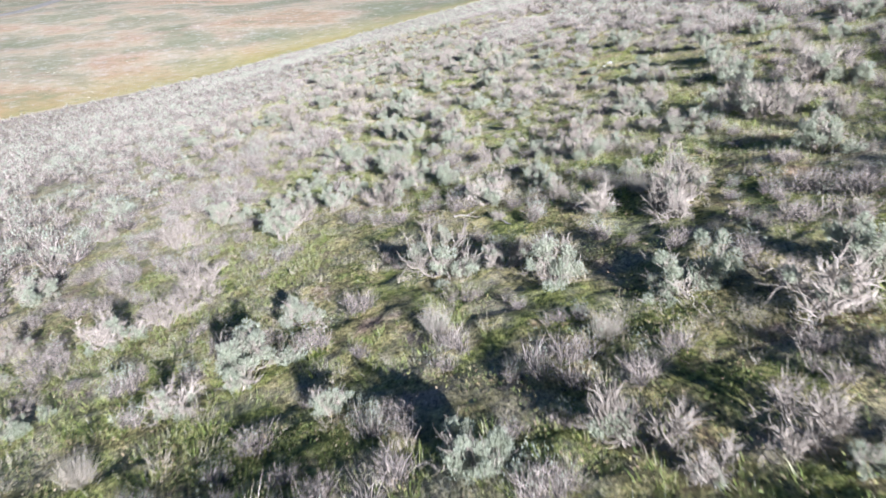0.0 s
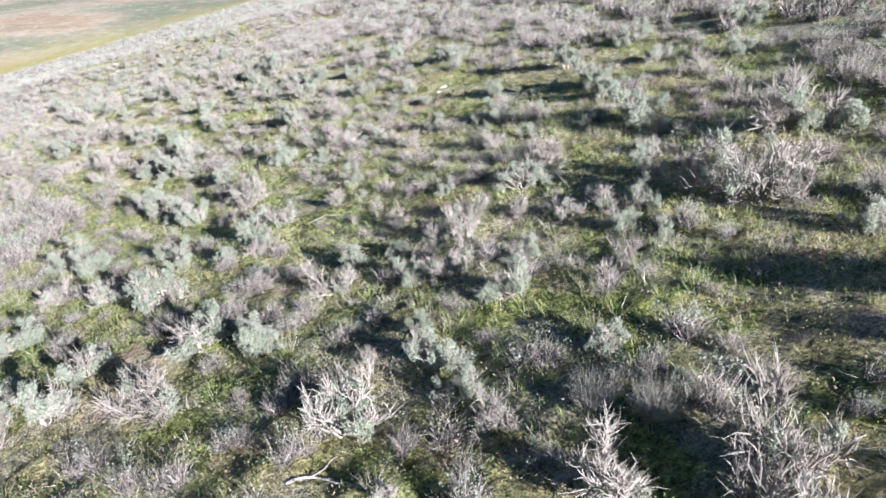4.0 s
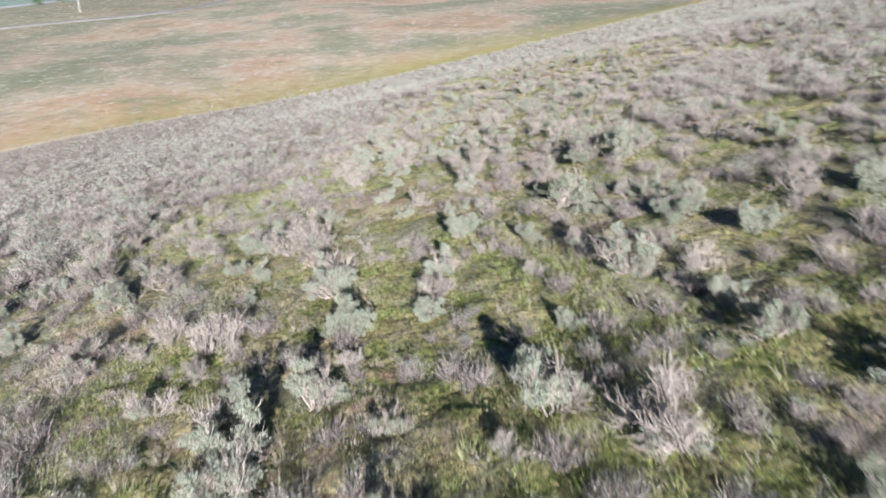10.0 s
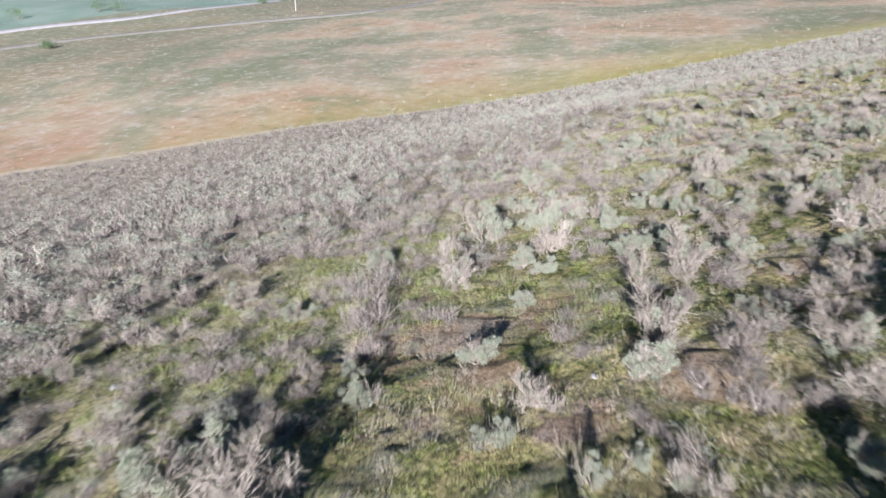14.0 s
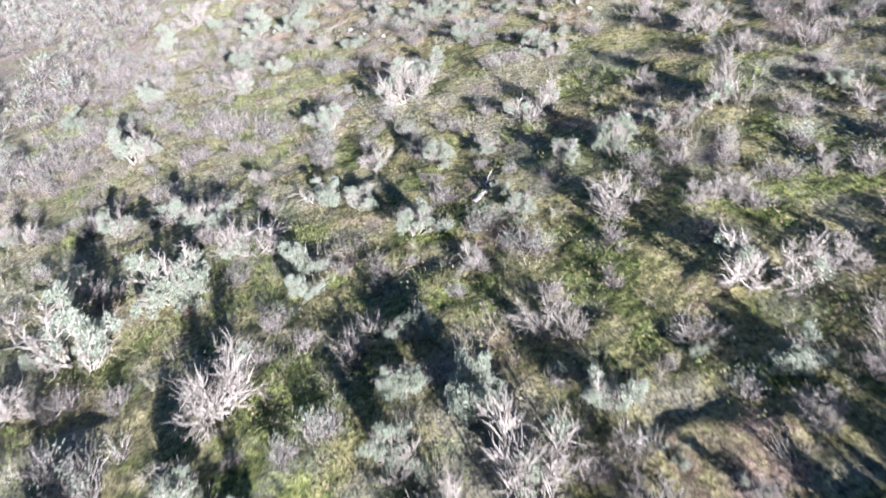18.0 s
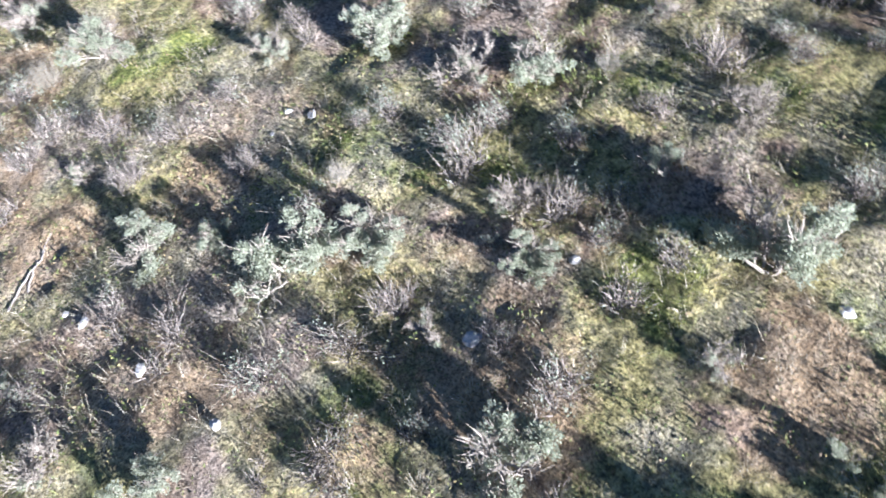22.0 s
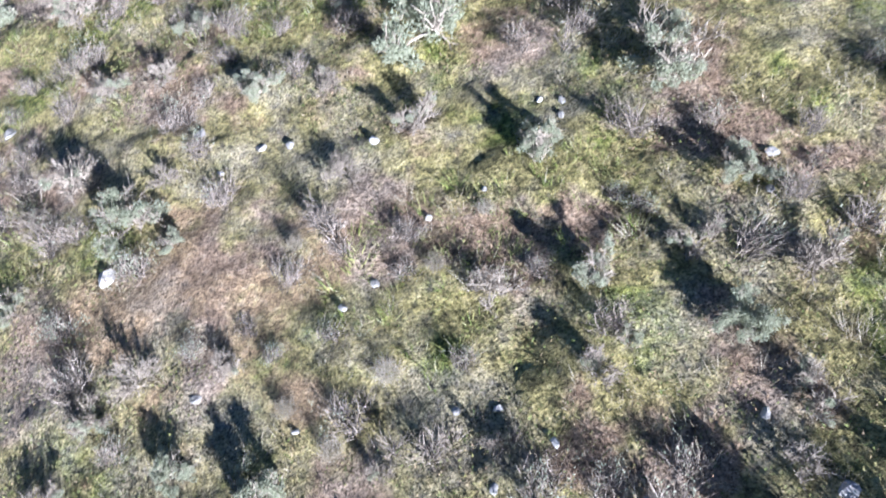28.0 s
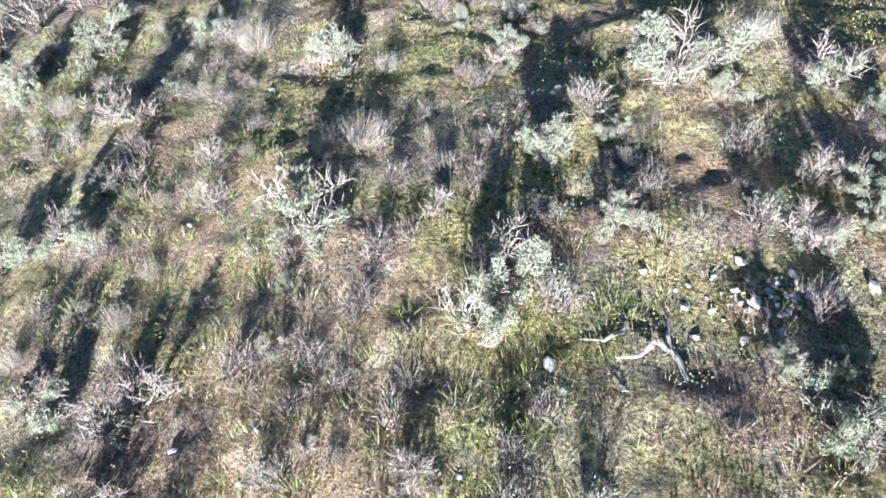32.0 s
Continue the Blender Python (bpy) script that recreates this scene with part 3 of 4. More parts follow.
for x, y, across in [
    (-1.09, 73.52, 0.10), (-1.45, 73.60, 0.10), (-2.92, 73.78, 0.09), (-3.89, 74.33, 0.13), (-2.37, 74.91, 0.11), (1.80, 74.98, 0.11), (-2.02, 75.12, 0.11), (1.95, 75.36, 0.13), (-1.37, 75.71, 0.09), (-0.76, 75.87, 0.09), (-4.99, 76.08, 0.25), (0.23, 76.62, 0.11), (0.30, 76.85, 0.13), (-1.82, 76.93, 0.12), (0.07, 76.94, 0.10), (-3.65, 77.15, 0.10), (-2.80, 77.27, 0.15), (-3.15, 77.37, 0.15), (-3.91, 77.85, 0.18), (-6.63, 78.92, 0.25), (-5.68, 81.87, 0.10), (-4.84, 81.89, 0.07), (-3.05, 82.77, 0.07), (-6.17, 82.94, 0.08), (-5.70, 83.03, 0.06), (-5.58, 83.38, 0.05), (-3.56, 83.50, 0.07), (-6.69, 83.71, 0.07), (-2.55, 83.87, 0.09)]:
    rock(x, y, across)
for x, y, across in [
    (-4.93, 84.06, 0.08), (-2.77, 84.08, 0.14), (-7.54, 84.28, 0.09), (-6.66, 84.37, 0.06), (-5.65, 84.41, 0.06), (-4.98, 84.44, 0.07), (-4.78, 84.52, 0.06), (-5.48, 84.70, 0.06), (-1.67, 84.89, 0.10), (-1.28, 84.98, 0.10), (-2.93, 85.01, 0.16), (-1.01, 85.14, 0.10), (-7.03, 85.15, 0.07), (-1.85, 85.17, 0.10), (-1.61, 85.22, 0.08), (-2.33, 85.41, 0.12), (-0.83, 85.41, 0.08), (-1.29, 85.42, 0.14), (-7.01, 85.48, 0.09), (-1.49, 85.52, 0.09), (-1.70, 85.63, 0.08), (-0.86, 85.65, 0.13), (-1.17, 85.68, 0.08), (-1.05, 85.87, 0.11), (-1.52, 85.90, 0.14), (-0.39, 85.95, 0.13), (-8.25, 86.95, 0.12)]:
    rock(x, y, across)


def fallen_branch(line, thick, seed, forks=2, arms=()):
    """A bleached dead limb that lies on the ground along line."""
    r = np.random.default_rng(seed)
    pts = np.array(line, float)
    s = np.linspace(0, len(pts) - 1, 9)
    p = np.stack([np.interp(s, range(len(pts)), pts[:, k]) for k in (0, 1)], 1) + r.normal(size=(9, 2)) * 0.012
    ends = 1 - (2 * np.abs(np.linspace(0, 1, 9) - 0.5)) ** 2
    z = land(p[:, 0], p[:, 1]) + thick * 0.55 + 0.012 * ends
    p3 = np.column_stack([p, z])
    root = new("fallen_branch")
    root.location = p3[0]
    tagged(root, "bleached bare dead branch lying on the ground", "branch", "dead branches")
    q3 = p3 - p3[0]
    placed.extend((float(u), float(w), 0.22) for u, w in p[::4])
    part("limb", tubes([(q3, np.linspace(thick, thick * 0.5, 9) * (1 + r.normal(size=9) * 0.1))], 7), WOOD_WHITE, root)
    ln = float(np.linalg.norm(q3[-1]))
    for arm in arms:
        u = np.array(arm, float)
        w = np.column_stack([u, land(u[:, 0], u[:, 1]) + thick * 0.6 + np.linspace(0.03, 0.10, len(u))]) - p3[0]
        part("side_limb", tubes([(w, np.linspace(thick * 0.75, thick * 0.35, len(w)))], 6), WOOD_WHITE, root)
    for _ in range(forks):
        k = r.integers(3, 8)
        d = (q3[8] - q3[0]) / max(ln, 0.01) + r.normal(size=3) * 0.7
        d[2] = abs(d[2]) * 0.25 + 0.04
        part("side_twig", tubes([crooked(r, q3[k], d, ln * 0.45, thick * 0.5, thick * 0.2, 4, 0.2)[:2]], 5), WOOD_WHITE, root)


for k, (line, thick, forks) in enumerate([
    ([(0.21, 13.41), (0.52, 13.38), (0.80, 13.05)], 0.015, 2), ([(1.00, 13.00), (1.04, 12.54), (1.20, 12.20)], 0.017, 2),
    ([(-2.27, 84.78), (-2.31, 84.63), (-2.42, 84.48), (-2.60, 84.46)], 0.025, 0),
    ([(-2.20, 84.17), (-2.06, 84.06)], 0.02, 1), ([(-6.34, 64.50), (-6.08, 64.74), (-5.85, 65.05)], 0.013, 1), ([(-6.10, 64.60), (-5.92, 64.98)], 0.011, 0),
    ([(-6.14, 52.73), (-5.89, 52.91), (-5.38, 52.83)], 0.025, 2), ([(-2.58, 52.33), (-2.36, 52.57), (-2.43, 52.85)], 0.03, 2),
    ([(5.06, 17.98), (5.70, 18.53)], 0.018, 1), ([(1.32, 21.40), (2.17, 21.35)], 0.008, 2), ([(8.38, 35.47), (8.64, 34.68)], 0.025, 1),
]):
    fallen_branch(line, thick, 700 + k, forks)
fallen_branch([(-1.60, 84.39), (-1.77, 84.59), (-1.88, 84.70), (-1.96, 84.95)], 0.034, 740, 0,
              [[(-1.84, 84.60), (-1.93, 84.64), (-2.01, 84.62), (-2.06, 84.48)], [(-2.00, 84.60), (-2.08, 84.42), (-2.25, 84.31)]])

# a heap of crumbled white stone
placed.append((-1.26, 85.52, 0.35))
for _ in range(60):
    u = rng.normal(size=2) * (0.26, 0.13)
    rock(-1.26 + u[0] - 0.25 * u[1], 85.52 + u[1] + 0.25 * u[0], float(rng.uniform(0.03, 0.085)))

# ---------------------------------------------------------------- plants set one by one along the slope
for k, x, y, across in [
    (0, 3.0, 4.2, 0.42), (2, 2.0, 4.5, 0.60), (2, 2.8, 4.7, 0.87), (0, 0.2, 5.0, 0.87), (2, 1.6, 5.1, 1.08), (3, -3.9, 6.4, 0.62), (2, 3.9, 6.6, 1.25), (1, -1.2, 6.7, 0.68), (3, 1.8, 7.2, 0.57), (1, 4.6, 7.4, 1.05), (2, -3.2, 7.6, 0.81), (0, -2.5, 7.8, 0.65), (0, 2.9, 7.8, 1.17), (0, -5.5, 8.0, 0.77), (3, -0.1, 8.3, 0.57), (1, -2.6, 8.5, 1.30), (1, 1.5, 9.2, 1.15), (1, -2.1, 9.8, 0.77), (2, 0.9, 10.1, 0.75), (2, 3.6, 10.5, 0.75), (2, -5.4, 10.6, 1.21), (1, -0.1, 10.6, 1.45), (2, -4.6, 11.1, 1.01), (2, 3.6, 11.2, 0.65)]:
    plant(k, x, y, across)
for k, x, y, across in [
    (2, 2.6, 11.8, 1.06), (3, 4.4, 12.1, 0.50), (0, 0.1, 12.2, 0.51), (3, 3.4, 12.4, 0.61), (0, 3.8, 12.6, 0.38), (2, 1.0, 12.7, 0.36), (3, 3.0, 12.8, 0.56), (2, 2.2, 13.1, 0.63), (1, 3.6, 13.6, 0.68), (1, 2.1, 13.8, 0.61), (1, 7.2, 14.0, 0.75), (2, 7.8, 14.4, 1.01), (2, 1.3, 15.1, 0.46), (2, 4.7, 15.2, 0.53), (0, 2.0, 15.3, 0.46), (2, 7.2, 15.3, 0.94), (1, 3.2, 15.4, 0.88), (0, 5.5, 15.6, 0.52), (2, 7.7, 16.1, 1.07), (1, 5.2, 16.3, 0.72), (1, 3.8, 16.4, 0.65), (0, 0.1, 16.5, 0.88), (2, -3.5, 16.5, 1.11), (2, 6.7, 16.6, 0.97)]:
    plant(k, x, y, across)
for k, x, y, across in [
    (1, -2.6, 16.7, 1.01), (2, 2.8, 16.7, 0.88), (0, 5.9, 16.8, 0.66), (2, 5.5, 17.0, 0.89), (1, 2.3, 17.0, 0.63), (1, -3.4, 17.1, 0.87), (2, 4.9, 17.2, 0.54), (1, -2.2, 17.6, 0.87), (2, 1.3, 17.6, 0.94), (2, 4.8, 17.8, 0.47), (2, 3.4, 17.8, 0.89), (1, 6.6, 18.0, 0.80), (2, 4.4, 18.0, 0.63), (2, 3.1, 18.1, 0.61), (0, 2.5, 18.3, 0.69), (1, 1.7, 18.4, 0.84), (2, 7.3, 18.7, 0.59), (2, 3.8, 18.7, 0.93), (1, 8.0, 19.0, 0.56), (2, 2.7, 19.6, 0.55), (0, -0.2, 20.5, 0.56)]:
    plant(k, x, y, across)
for k, x, y, across in [
    (1, 7.8, 20.5, 1.45), (0, -1.1, 21.0, 0.68), (2, 0.8, 21.8, 0.84), (2, 10.4, 22.3, 1.09), (1, 8.3, 22.9, 1.04), (2, 6.8, 23.2, 0.82), (2, 4.1, 24.2, 0.72), (0, -1.1, 24.5, 1.09), (2, 1.2, 28.3, 0.73), (2, 1.7, 29.7, 0.54)]:
    plant(k, x, y, across)
for k, x, y, across in [
    (1, 5.7, 30.9, 1.09), (1, 4.5, 32.0, 0.95), (1, 4.1, 33.2, 0.75), (0, 4.8, 36.1, 0.93), (2, -2.0, 37.9, 0.54), (0, 2.1, 38.6, 0.67), (2, -4.6, 38.7, 1.35), (1, -5.2, 39.5, 0.68), (1, 2.7, 39.6, 0.81), (1, 3.1, 39.6, 0.81), (2, 0.4, 46.7, 0.48)]:
    plant(k, x, y, across)
for k, x, y, across in [
    (2, -0.6, 46.8, 0.47), (2, -1.4, 46.8, 0.56), (2, -3.1, 46.9, 0.74), (0, -5.0, 47.2, 0.65), (0, -1.1, 47.2, 0.22), (2, -0.0, 47.4, 0.50), (1, -3.5, 47.6, 0.79), (1, -5.6, 47.6, 0.94), (1, -1.5, 48.0, 0.69), (0, 0.1, 48.1, 0.71), (0, -2.8, 48.2, 1.00), (0, -0.6, 48.5, 0.31), (0, -3.5, 48.6, 0.69), (2, -5.4, 48.8, 1.28), (2, 0.2, 49.2, 1.18), (2, -1.9, 49.2, 0.84), (2, 1.6, 49.2, 0.77), (2, 1.0, 49.3, 0.62), (2, -8.3, 49.5, 0.84), (1, -3.4, 49.5, 0.67), (1, -8.4, 50.4, 0.53), (0, -7.9, 50.4, 1.45), (2, -2.6, 50.7, 0.59), (0, -4.8, 50.9, 0.64)]:
    plant(k, x, y, across)
for k, x, y, across in [
    (2, 0.1, 51.0, 0.46), (2, 0.4, 51.0, 0.62), (2, 1.7, 51.3, 0.50), (2, -0.9, 51.3, 0.86), (1, -6.8, 51.4, 1.32), (0, -4.9, 51.6, 0.92), (2, 2.7, 51.7, 0.70), (1, -2.0, 51.8, 0.65), (0, -8.4, 51.9, 0.88), (1, -3.4, 51.9, 0.91), (2, -5.9, 52.3, 1.18), (0, -2.2, 52.4, 0.43), (2, 2.9, 52.6, 0.85), (1, -0.5, 53.0, 0.99), (1, -4.3, 53.1, 0.74), (1, -1.2, 53.1, 0.63), (2, 0.4, 53.3, 0.84), (1, -6.8, 53.4, 1.11), (0, 2.8, 53.5, 0.60), (0, -5.0, 53.6, 0.88), (2, 1.3, 53.8, 1.27), (1, -3.1, 54.0, 0.78), (1, -2.3, 54.2, 0.59), (2, -4.2, 54.5, 0.72)]:
    plant(k, x, y, across)
for k, x, y, across in [
    (2, -1.4, 55.0, 1.14), (2, -4.1, 63.0, 0.48), (2, -6.5, 63.5, 0.42), (2, 1.1, 63.9, 0.47), (3, -2.6, 63.9, 0.36), (2, -7.9, 64.0, 0.62)]:
    plant(k, x, y, across)
for k, x, y, across in [
    (0, -7.7, 65.4, 0.83), (1, 1.2, 65.7, 0.69), (0, -8.6, 65.8, 1.24), (2, -5.2, 65.8, 0.39), (2, 1.8, 65.8, 0.56), (3, -9.9, 66.7, 0.60), (0, -9.2, 67.3, 0.50), (1, -1.9, 68.4, 0.72)]:
    plant(k, x, y, across)
for k, x, y, across in [
    (2, -5.5, 69.1, 0.83), (2, 2.6, 69.5, 1.03), (2, 2.0, 72.0, 0.72), (2, 1.1, 72.5, 0.45), (2, 1.4, 73.0, 0.62), (2, -2.2, 73.2, 0.31), (2, -1.1, 73.2, 0.42), (2, -5.4, 73.6, 0.62), (2, 3.2, 73.6, 0.78), (2, 1.9, 74.1, 0.76), (2, -5.0, 74.4, 0.56)]:
    plant(k, x, y, across)
for k, x, y, across in [
    (2, -3.6, 74.6, 0.47), (3, -0.8, 75.6, 0.29), (1, -4.2, 76.3, 0.40), (2, 4.5, 76.8, 1.01), (2, -6.9, 77.2, 0.62), (2, -2.2, 78.0, 0.52)]:
    plant(k, x, y, across)
for k, x, y, across in [
    (1, 1.4, 78.3, 0.74), (2, -4.4, 79.0, 0.49), (2, -5.2, 79.1, 0.65), (0, 0.6, 79.5, 0.62), (2, -0.1, 79.7, 0.62), (0, -4.0, 79.9, 0.57), (2, -8.1, 79.9, 0.90), (1, -1.2, 80.7, 0.68), (2, -2.4, 80.9, 0.65), (2, -5.9, 81.0, 0.83), (0, -3.4, 81.3, 0.75), (2, -1.7, 81.3, 0.46), (0, 0.6, 81.3, 0.72), (3, -8.2, 81.9, 0.44), (2, 1.1, 82.0, 0.77), (2, -4.4, 82.4, 0.32), (2, -7.9, 82.7, 0.43)]:
    plant(k, x, y, across)
for k, x, y, across in [
    (2, -4.7, 85.5, 0.51), (0, -0.7, 87.3, 0.73)]:
    plant(k, x, y, across)
for k, x, y, across in [
    (2, -1.1, 87.3, 0.74), (3, -9.2, 87.8, 0.86), (1, -4.0, 87.9, 0.52), (1, -2.3, 88.4, 0.59), (0, -6.2, 89.2, 0.53), (3, -2.2, 89.7, 0.66)]:
    plant(k, x, y, across)
for k, x, y, across in [
    (1, -8.3, 36.0, 1.37), (2, 3.8, 34.8, 0.79), (1, 3.6, 37.3, 0.99), (0, 2.5, 43.2, 1.40), (1, 1.4, 44.8, 1.40), (2, -5.0, 38.6, 1.33), (1, -3.4, 58.4, 1.20)]:
    plant(k, x, y, across)
for k, x, y, across in [
    (1, -4.0, 64.0, 0.57), (1, -7.1, 61.3, 0.78), (0, -11.9, 67.2, 1.40), (1, -2.6, 63.0, 0.79), (1, -0.9, 58.8, 0.62), (2, -1.2, 62.7, 0.77), (2, -5.6, 70.0, 0.84), (2, -8.6, 63.5, 1.15), (0, -4.1, 58.1, 0.53), (2, -0.7, 57.9, 0.63), (2, -11.5, 68.9, 1.34), (1, -7.2, 65.3, 1.22)]:
    plant(k, x, y, across)
for k, x, y, across in [
    (0, 5.5, 19.1, 0.58), (1, 4.9, 19.2, 1.03), (2, 5.8, 20.1, 1.02), (1, 3.8, 20.2, 0.51), (2, 2.1, 20.5, 0.32), (0, 0.4, 21.1, 1.01), (0, 2.5, 21.9, 0.31), (2, 3.0, 21.9, 0.5), (2, 2.0, 22.0, 0.57), (1, 6.2, 22.0, 0.54), (2, 5.4, 22.1, 0.72), (2, 5.1, 22.6, 0.61), (1, 2.5, 23.2, 0.78), (2, 3.9, 23.4, 0.65), (1, -0.9, 23.7, 0.88), (2, 0.4, 23.9, 1.16), (1, 0.3, 24.6, 1.11), (2, 3.9, 25.2, 0.75), (0, 2.0, 25.3, 0.76), (1, 5.1, 25.4, 0.78), (1, 2.2, 25.8, 0.44), (1, -2.0, 26.0, 1.36), (1, -0.2, 26.1, 0.85), (2, 2.8, 26.3, 0.97)]:
    plant(k, x, y, across)
for k, x, y, across in [
    (1, 3.7, 26.4, 0.91), (0, 1.3, 26.5, 1.08), (2, -0.4, 26.7, 0.67), (0, -0.1, 27.8, 0.4), (0, 5.6, 28.3, 0.48), (0, -2.0, 28.4, 0.54), (1, -1.1, 28.8, 1.03), (0, 4.9, 28.9, 0.66), (1, -1.5, 29.5, 1.41), (2, 3.2, 29.9, 1.41), (1, 0.1, 30.4, 0.68), (1, 2.0, 30.6, 1.23), (2, -3.8, 31.1, 0.91), (0, 1.7, 31.6, 0.92), (2, -3.8, 32.2, 0.8), (2, -6.4, 32.4, 1.06), (0, 2.1, 33.0, 0.62), (2, -5.4, 33.1, 0.74), (0, -1.6, 33.5, 1.12), (2, -5.2, 33.8, 0.96), (0, -0.3, 33.9, 0.87), (2, 3.5, 34.1, 0.47), (0, 2.7, 34.6, 1.25), (2, -0.4, 34.6, 0.89)]:
    plant(k, x, y, across)
for k, x, y, across in [
    (1, -2.6, 35.2, 1.23), (2, 1.2, 35.2, 0.54), (0, -4.5, 35.3, 0.54), (1, -0.6, 35.8, 0.93), (2, 3.2, 35.8, 0.7), (0, -9.0, 36.8, 0.91), (2, -0.0, 37.0, 0.55), (2, -7.6, 37.1, 1.23), (1, 0.8, 37.3, 0.73), (1, -6.0, 37.5, 0.71), (2, -2.8, 37.7, 0.52), (2, -4.1, 37.8, 1.2), (2, -10.6, 38.2, 1.31), (1, -6.1, 39.0, 1.4), (1, 1.4, 39.6, 1.58), (0, -1.6, 40.2, 0.45), (2, -0.7, 40.4, 0.66), (0, -1.3, 40.7, 0.41), (0, -2.9, 40.7, 0.57), (1, 0.6, 41.0, 0.58), (2, -2.7, 41.6, 0.84), (2, -6.6, 42.0, 0.65), (1, -5.9, 42.1, 0.51), (2, 0.6, 42.5, 0.74)]:
    plant(k, x, y, across)
for k, x, y, across in [
    (1, -1.7, 42.7, 0.93), (1, -4.1, 42.8, 0.79), (1, -9.0, 44.4, 0.79), (1, -1.0, 45.1, 0.52), (0, -4.6, 45.4, 0.59), (2, 0.1, 46.0, 1.1), (2, -6.5, 46.4, 1.33), (2, -2.3, 47.1, 1.34), (1, -9.6, 48.1, 0.95)]:
    plant(k, x, y, across)
for k, x, y, across in [(2, 6.9, 16.0, 1.5), (2, 3.6, 11.1, 1.2), (2, 8.8, 17.6, 1.5)]:
    plant(k, x, y, across, 1.25)
for k, x, y, across in [
    (1, -0.4, 59.0, 0.37), (0, -0.2, 59.1, 0.3), (0, -0.3, 59.4, 0.33), (2, 0.4, 59.7, 0.35), (2, -0.6, 60.4, 0.39), (1, -2.4, 60.5, 1.08), (1, 0.2, 60.9, 1.27), (0, -5.2, 61.7, 0.66), (2, -2.5, 61.9, 0.47), (1, -1.4, 62.0, 0.62), (0, -0.0, 62.2, 0.49), (2, 1.0, 62.3, 0.7), (2, -6.2, 62.5, 0.81), (0, -3.4, 63.2, 1.21), (3, 0.3, 63.6, 0.37), (1, -0.3, 64.0, 0.94), (1, -4.7, 64.3, 0.92), (2, -1.0, 64.4, 0.82), (2, 0.9, 64.5, 0.49), (2, 0.2, 64.8, 0.95), (0, -1.5, 65.5, 0.97), (0, 0.6, 65.7, 0.46), (2, -0.2, 66.2, 0.79), (1, -2.7, 66.3, 0.59)]:
    plant(k, x, y, across)
for k, x, y, across in [
    (2, 0.8, 66.7, 0.57), (1, -1.5, 66.8, 0.47), (1, 1.8, 66.9, 1.12), (2, 2.8, 67.2, 0.88), (1, -7.3, 67.2, 1.6), (1, 0.4, 67.3, 0.44), (2, -1.0, 67.4, 0.57), (1, -4.6, 67.6, 1.0), (2, -2.7, 67.6, 0.73), (3, -5.4, 67.7, 0.6), (2, 0.3, 68.9, 1.06), (0, -4.1, 69.8, 1.56), (2, -0.3, 70.2, 0.99), (0, -2.6, 70.3, 1.15), (2, -7.7, 70.7, 1.51), (2, -6.8, 70.8, 1.19), (0, -1.7, 71.5, 0.58), (1, 0.9, 71.6, 1.01), (2, -6.0, 71.6, 0.72), (1, -3.3, 73.2, 0.76), (3, -2.6, 73.5, 0.36), (2, -0.2, 73.6, 0.48), (0, -4.1, 73.7, 0.62), (0, 1.1, 73.7, 0.71)]:
    plant(k, x, y, across)
for k, x, y, across in [
    (0, 0.1, 73.8, 0.3), (3, -3.0, 74.0, 0.32), (3, -2.0, 74.1, 0.42), (1, 0.0, 74.5, 0.56), (2, 1.0, 74.6, 0.63), (2, -4.5, 74.7, 0.6), (2, -0.9, 74.7, 0.63), (3, -1.4, 75.1, 0.32), (0, -6.5, 75.1, 0.78), (1, 1.6, 75.3, 0.68), (3, -2.8, 75.8, 0.3), (1, -6.1, 76.0, 0.57), (1, -0.1, 76.2, 0.69), (2, -2.2, 76.6, 0.55), (1, -4.7, 76.8, 1.03), (1, 1.5, 77.0, 1.27), (2, -1.3, 77.0, 0.67), (2, -5.9, 77.1, 0.59), (2, -4.3, 77.2, 0.41), (2, -5.5, 77.7, 0.98), (1, -3.2, 78.2, 0.7), (0, -0.9, 78.5, 1.6), (2, -7.2, 78.7, 1.22), (1, -7.4, 81.7, 0.97)]:
    plant(k, x, y, across)
for k, x, y, across in [
    (2, -6.4, 82.0, 1.14), (2, -3.4, 82.6, 0.61), (3, -7.4, 82.8, 0.49), (0, -9.5, 82.9, 0.92), (2, -5.3, 83.1, 0.48), (3, -7.5, 83.5, 0.36), (1, -9.0, 83.5, 1.05), (0, -5.8, 84.0, 0.39), (0, -3.6, 84.2, 0.9), (1, -0.3, 84.4, 1.01), (3, -8.2, 84.5, 0.3), (0, -0.9, 84.8, 0.44), (0, -3.6, 84.9, 1.18), (1, -6.2, 85.0, 1.37), (0, -0.5, 85.0, 0.45), (3, -11.3, 85.5, 0.6), (3, -7.6, 85.6, 0.32), (2, -10.0, 85.7, 1.2), (0, -12.6, 85.7, 1.1), (3, -6.6, 86.0, 0.53), (1, -2.7, 86.0, 0.74), (3, -6.2, 86.3, 0.75), (2, -1.0, 86.4, 0.75), (0, -3.9, 86.8, 0.9)]:
    plant(k, x, y, across)
for k, x, y, across in [
    (0, -0.5, 86.8, 0.52), (0, -12.0, 87.2, 1.44), (1, -3.3, 87.3, 0.49), (1, -7.7, 87.8, 1.15), (3, -6.8, 87.9, 0.52), (0, -10.5, 88.1, 0.95), (1, -5.2, 88.5, 0.82), (0, -0.7, 88.6, 0.53), (1, -3.0, 88.7, 1.6), (1, -1.3, 89.0, 1.01)]:
    plant(k, x, y, across)
SPARE = []
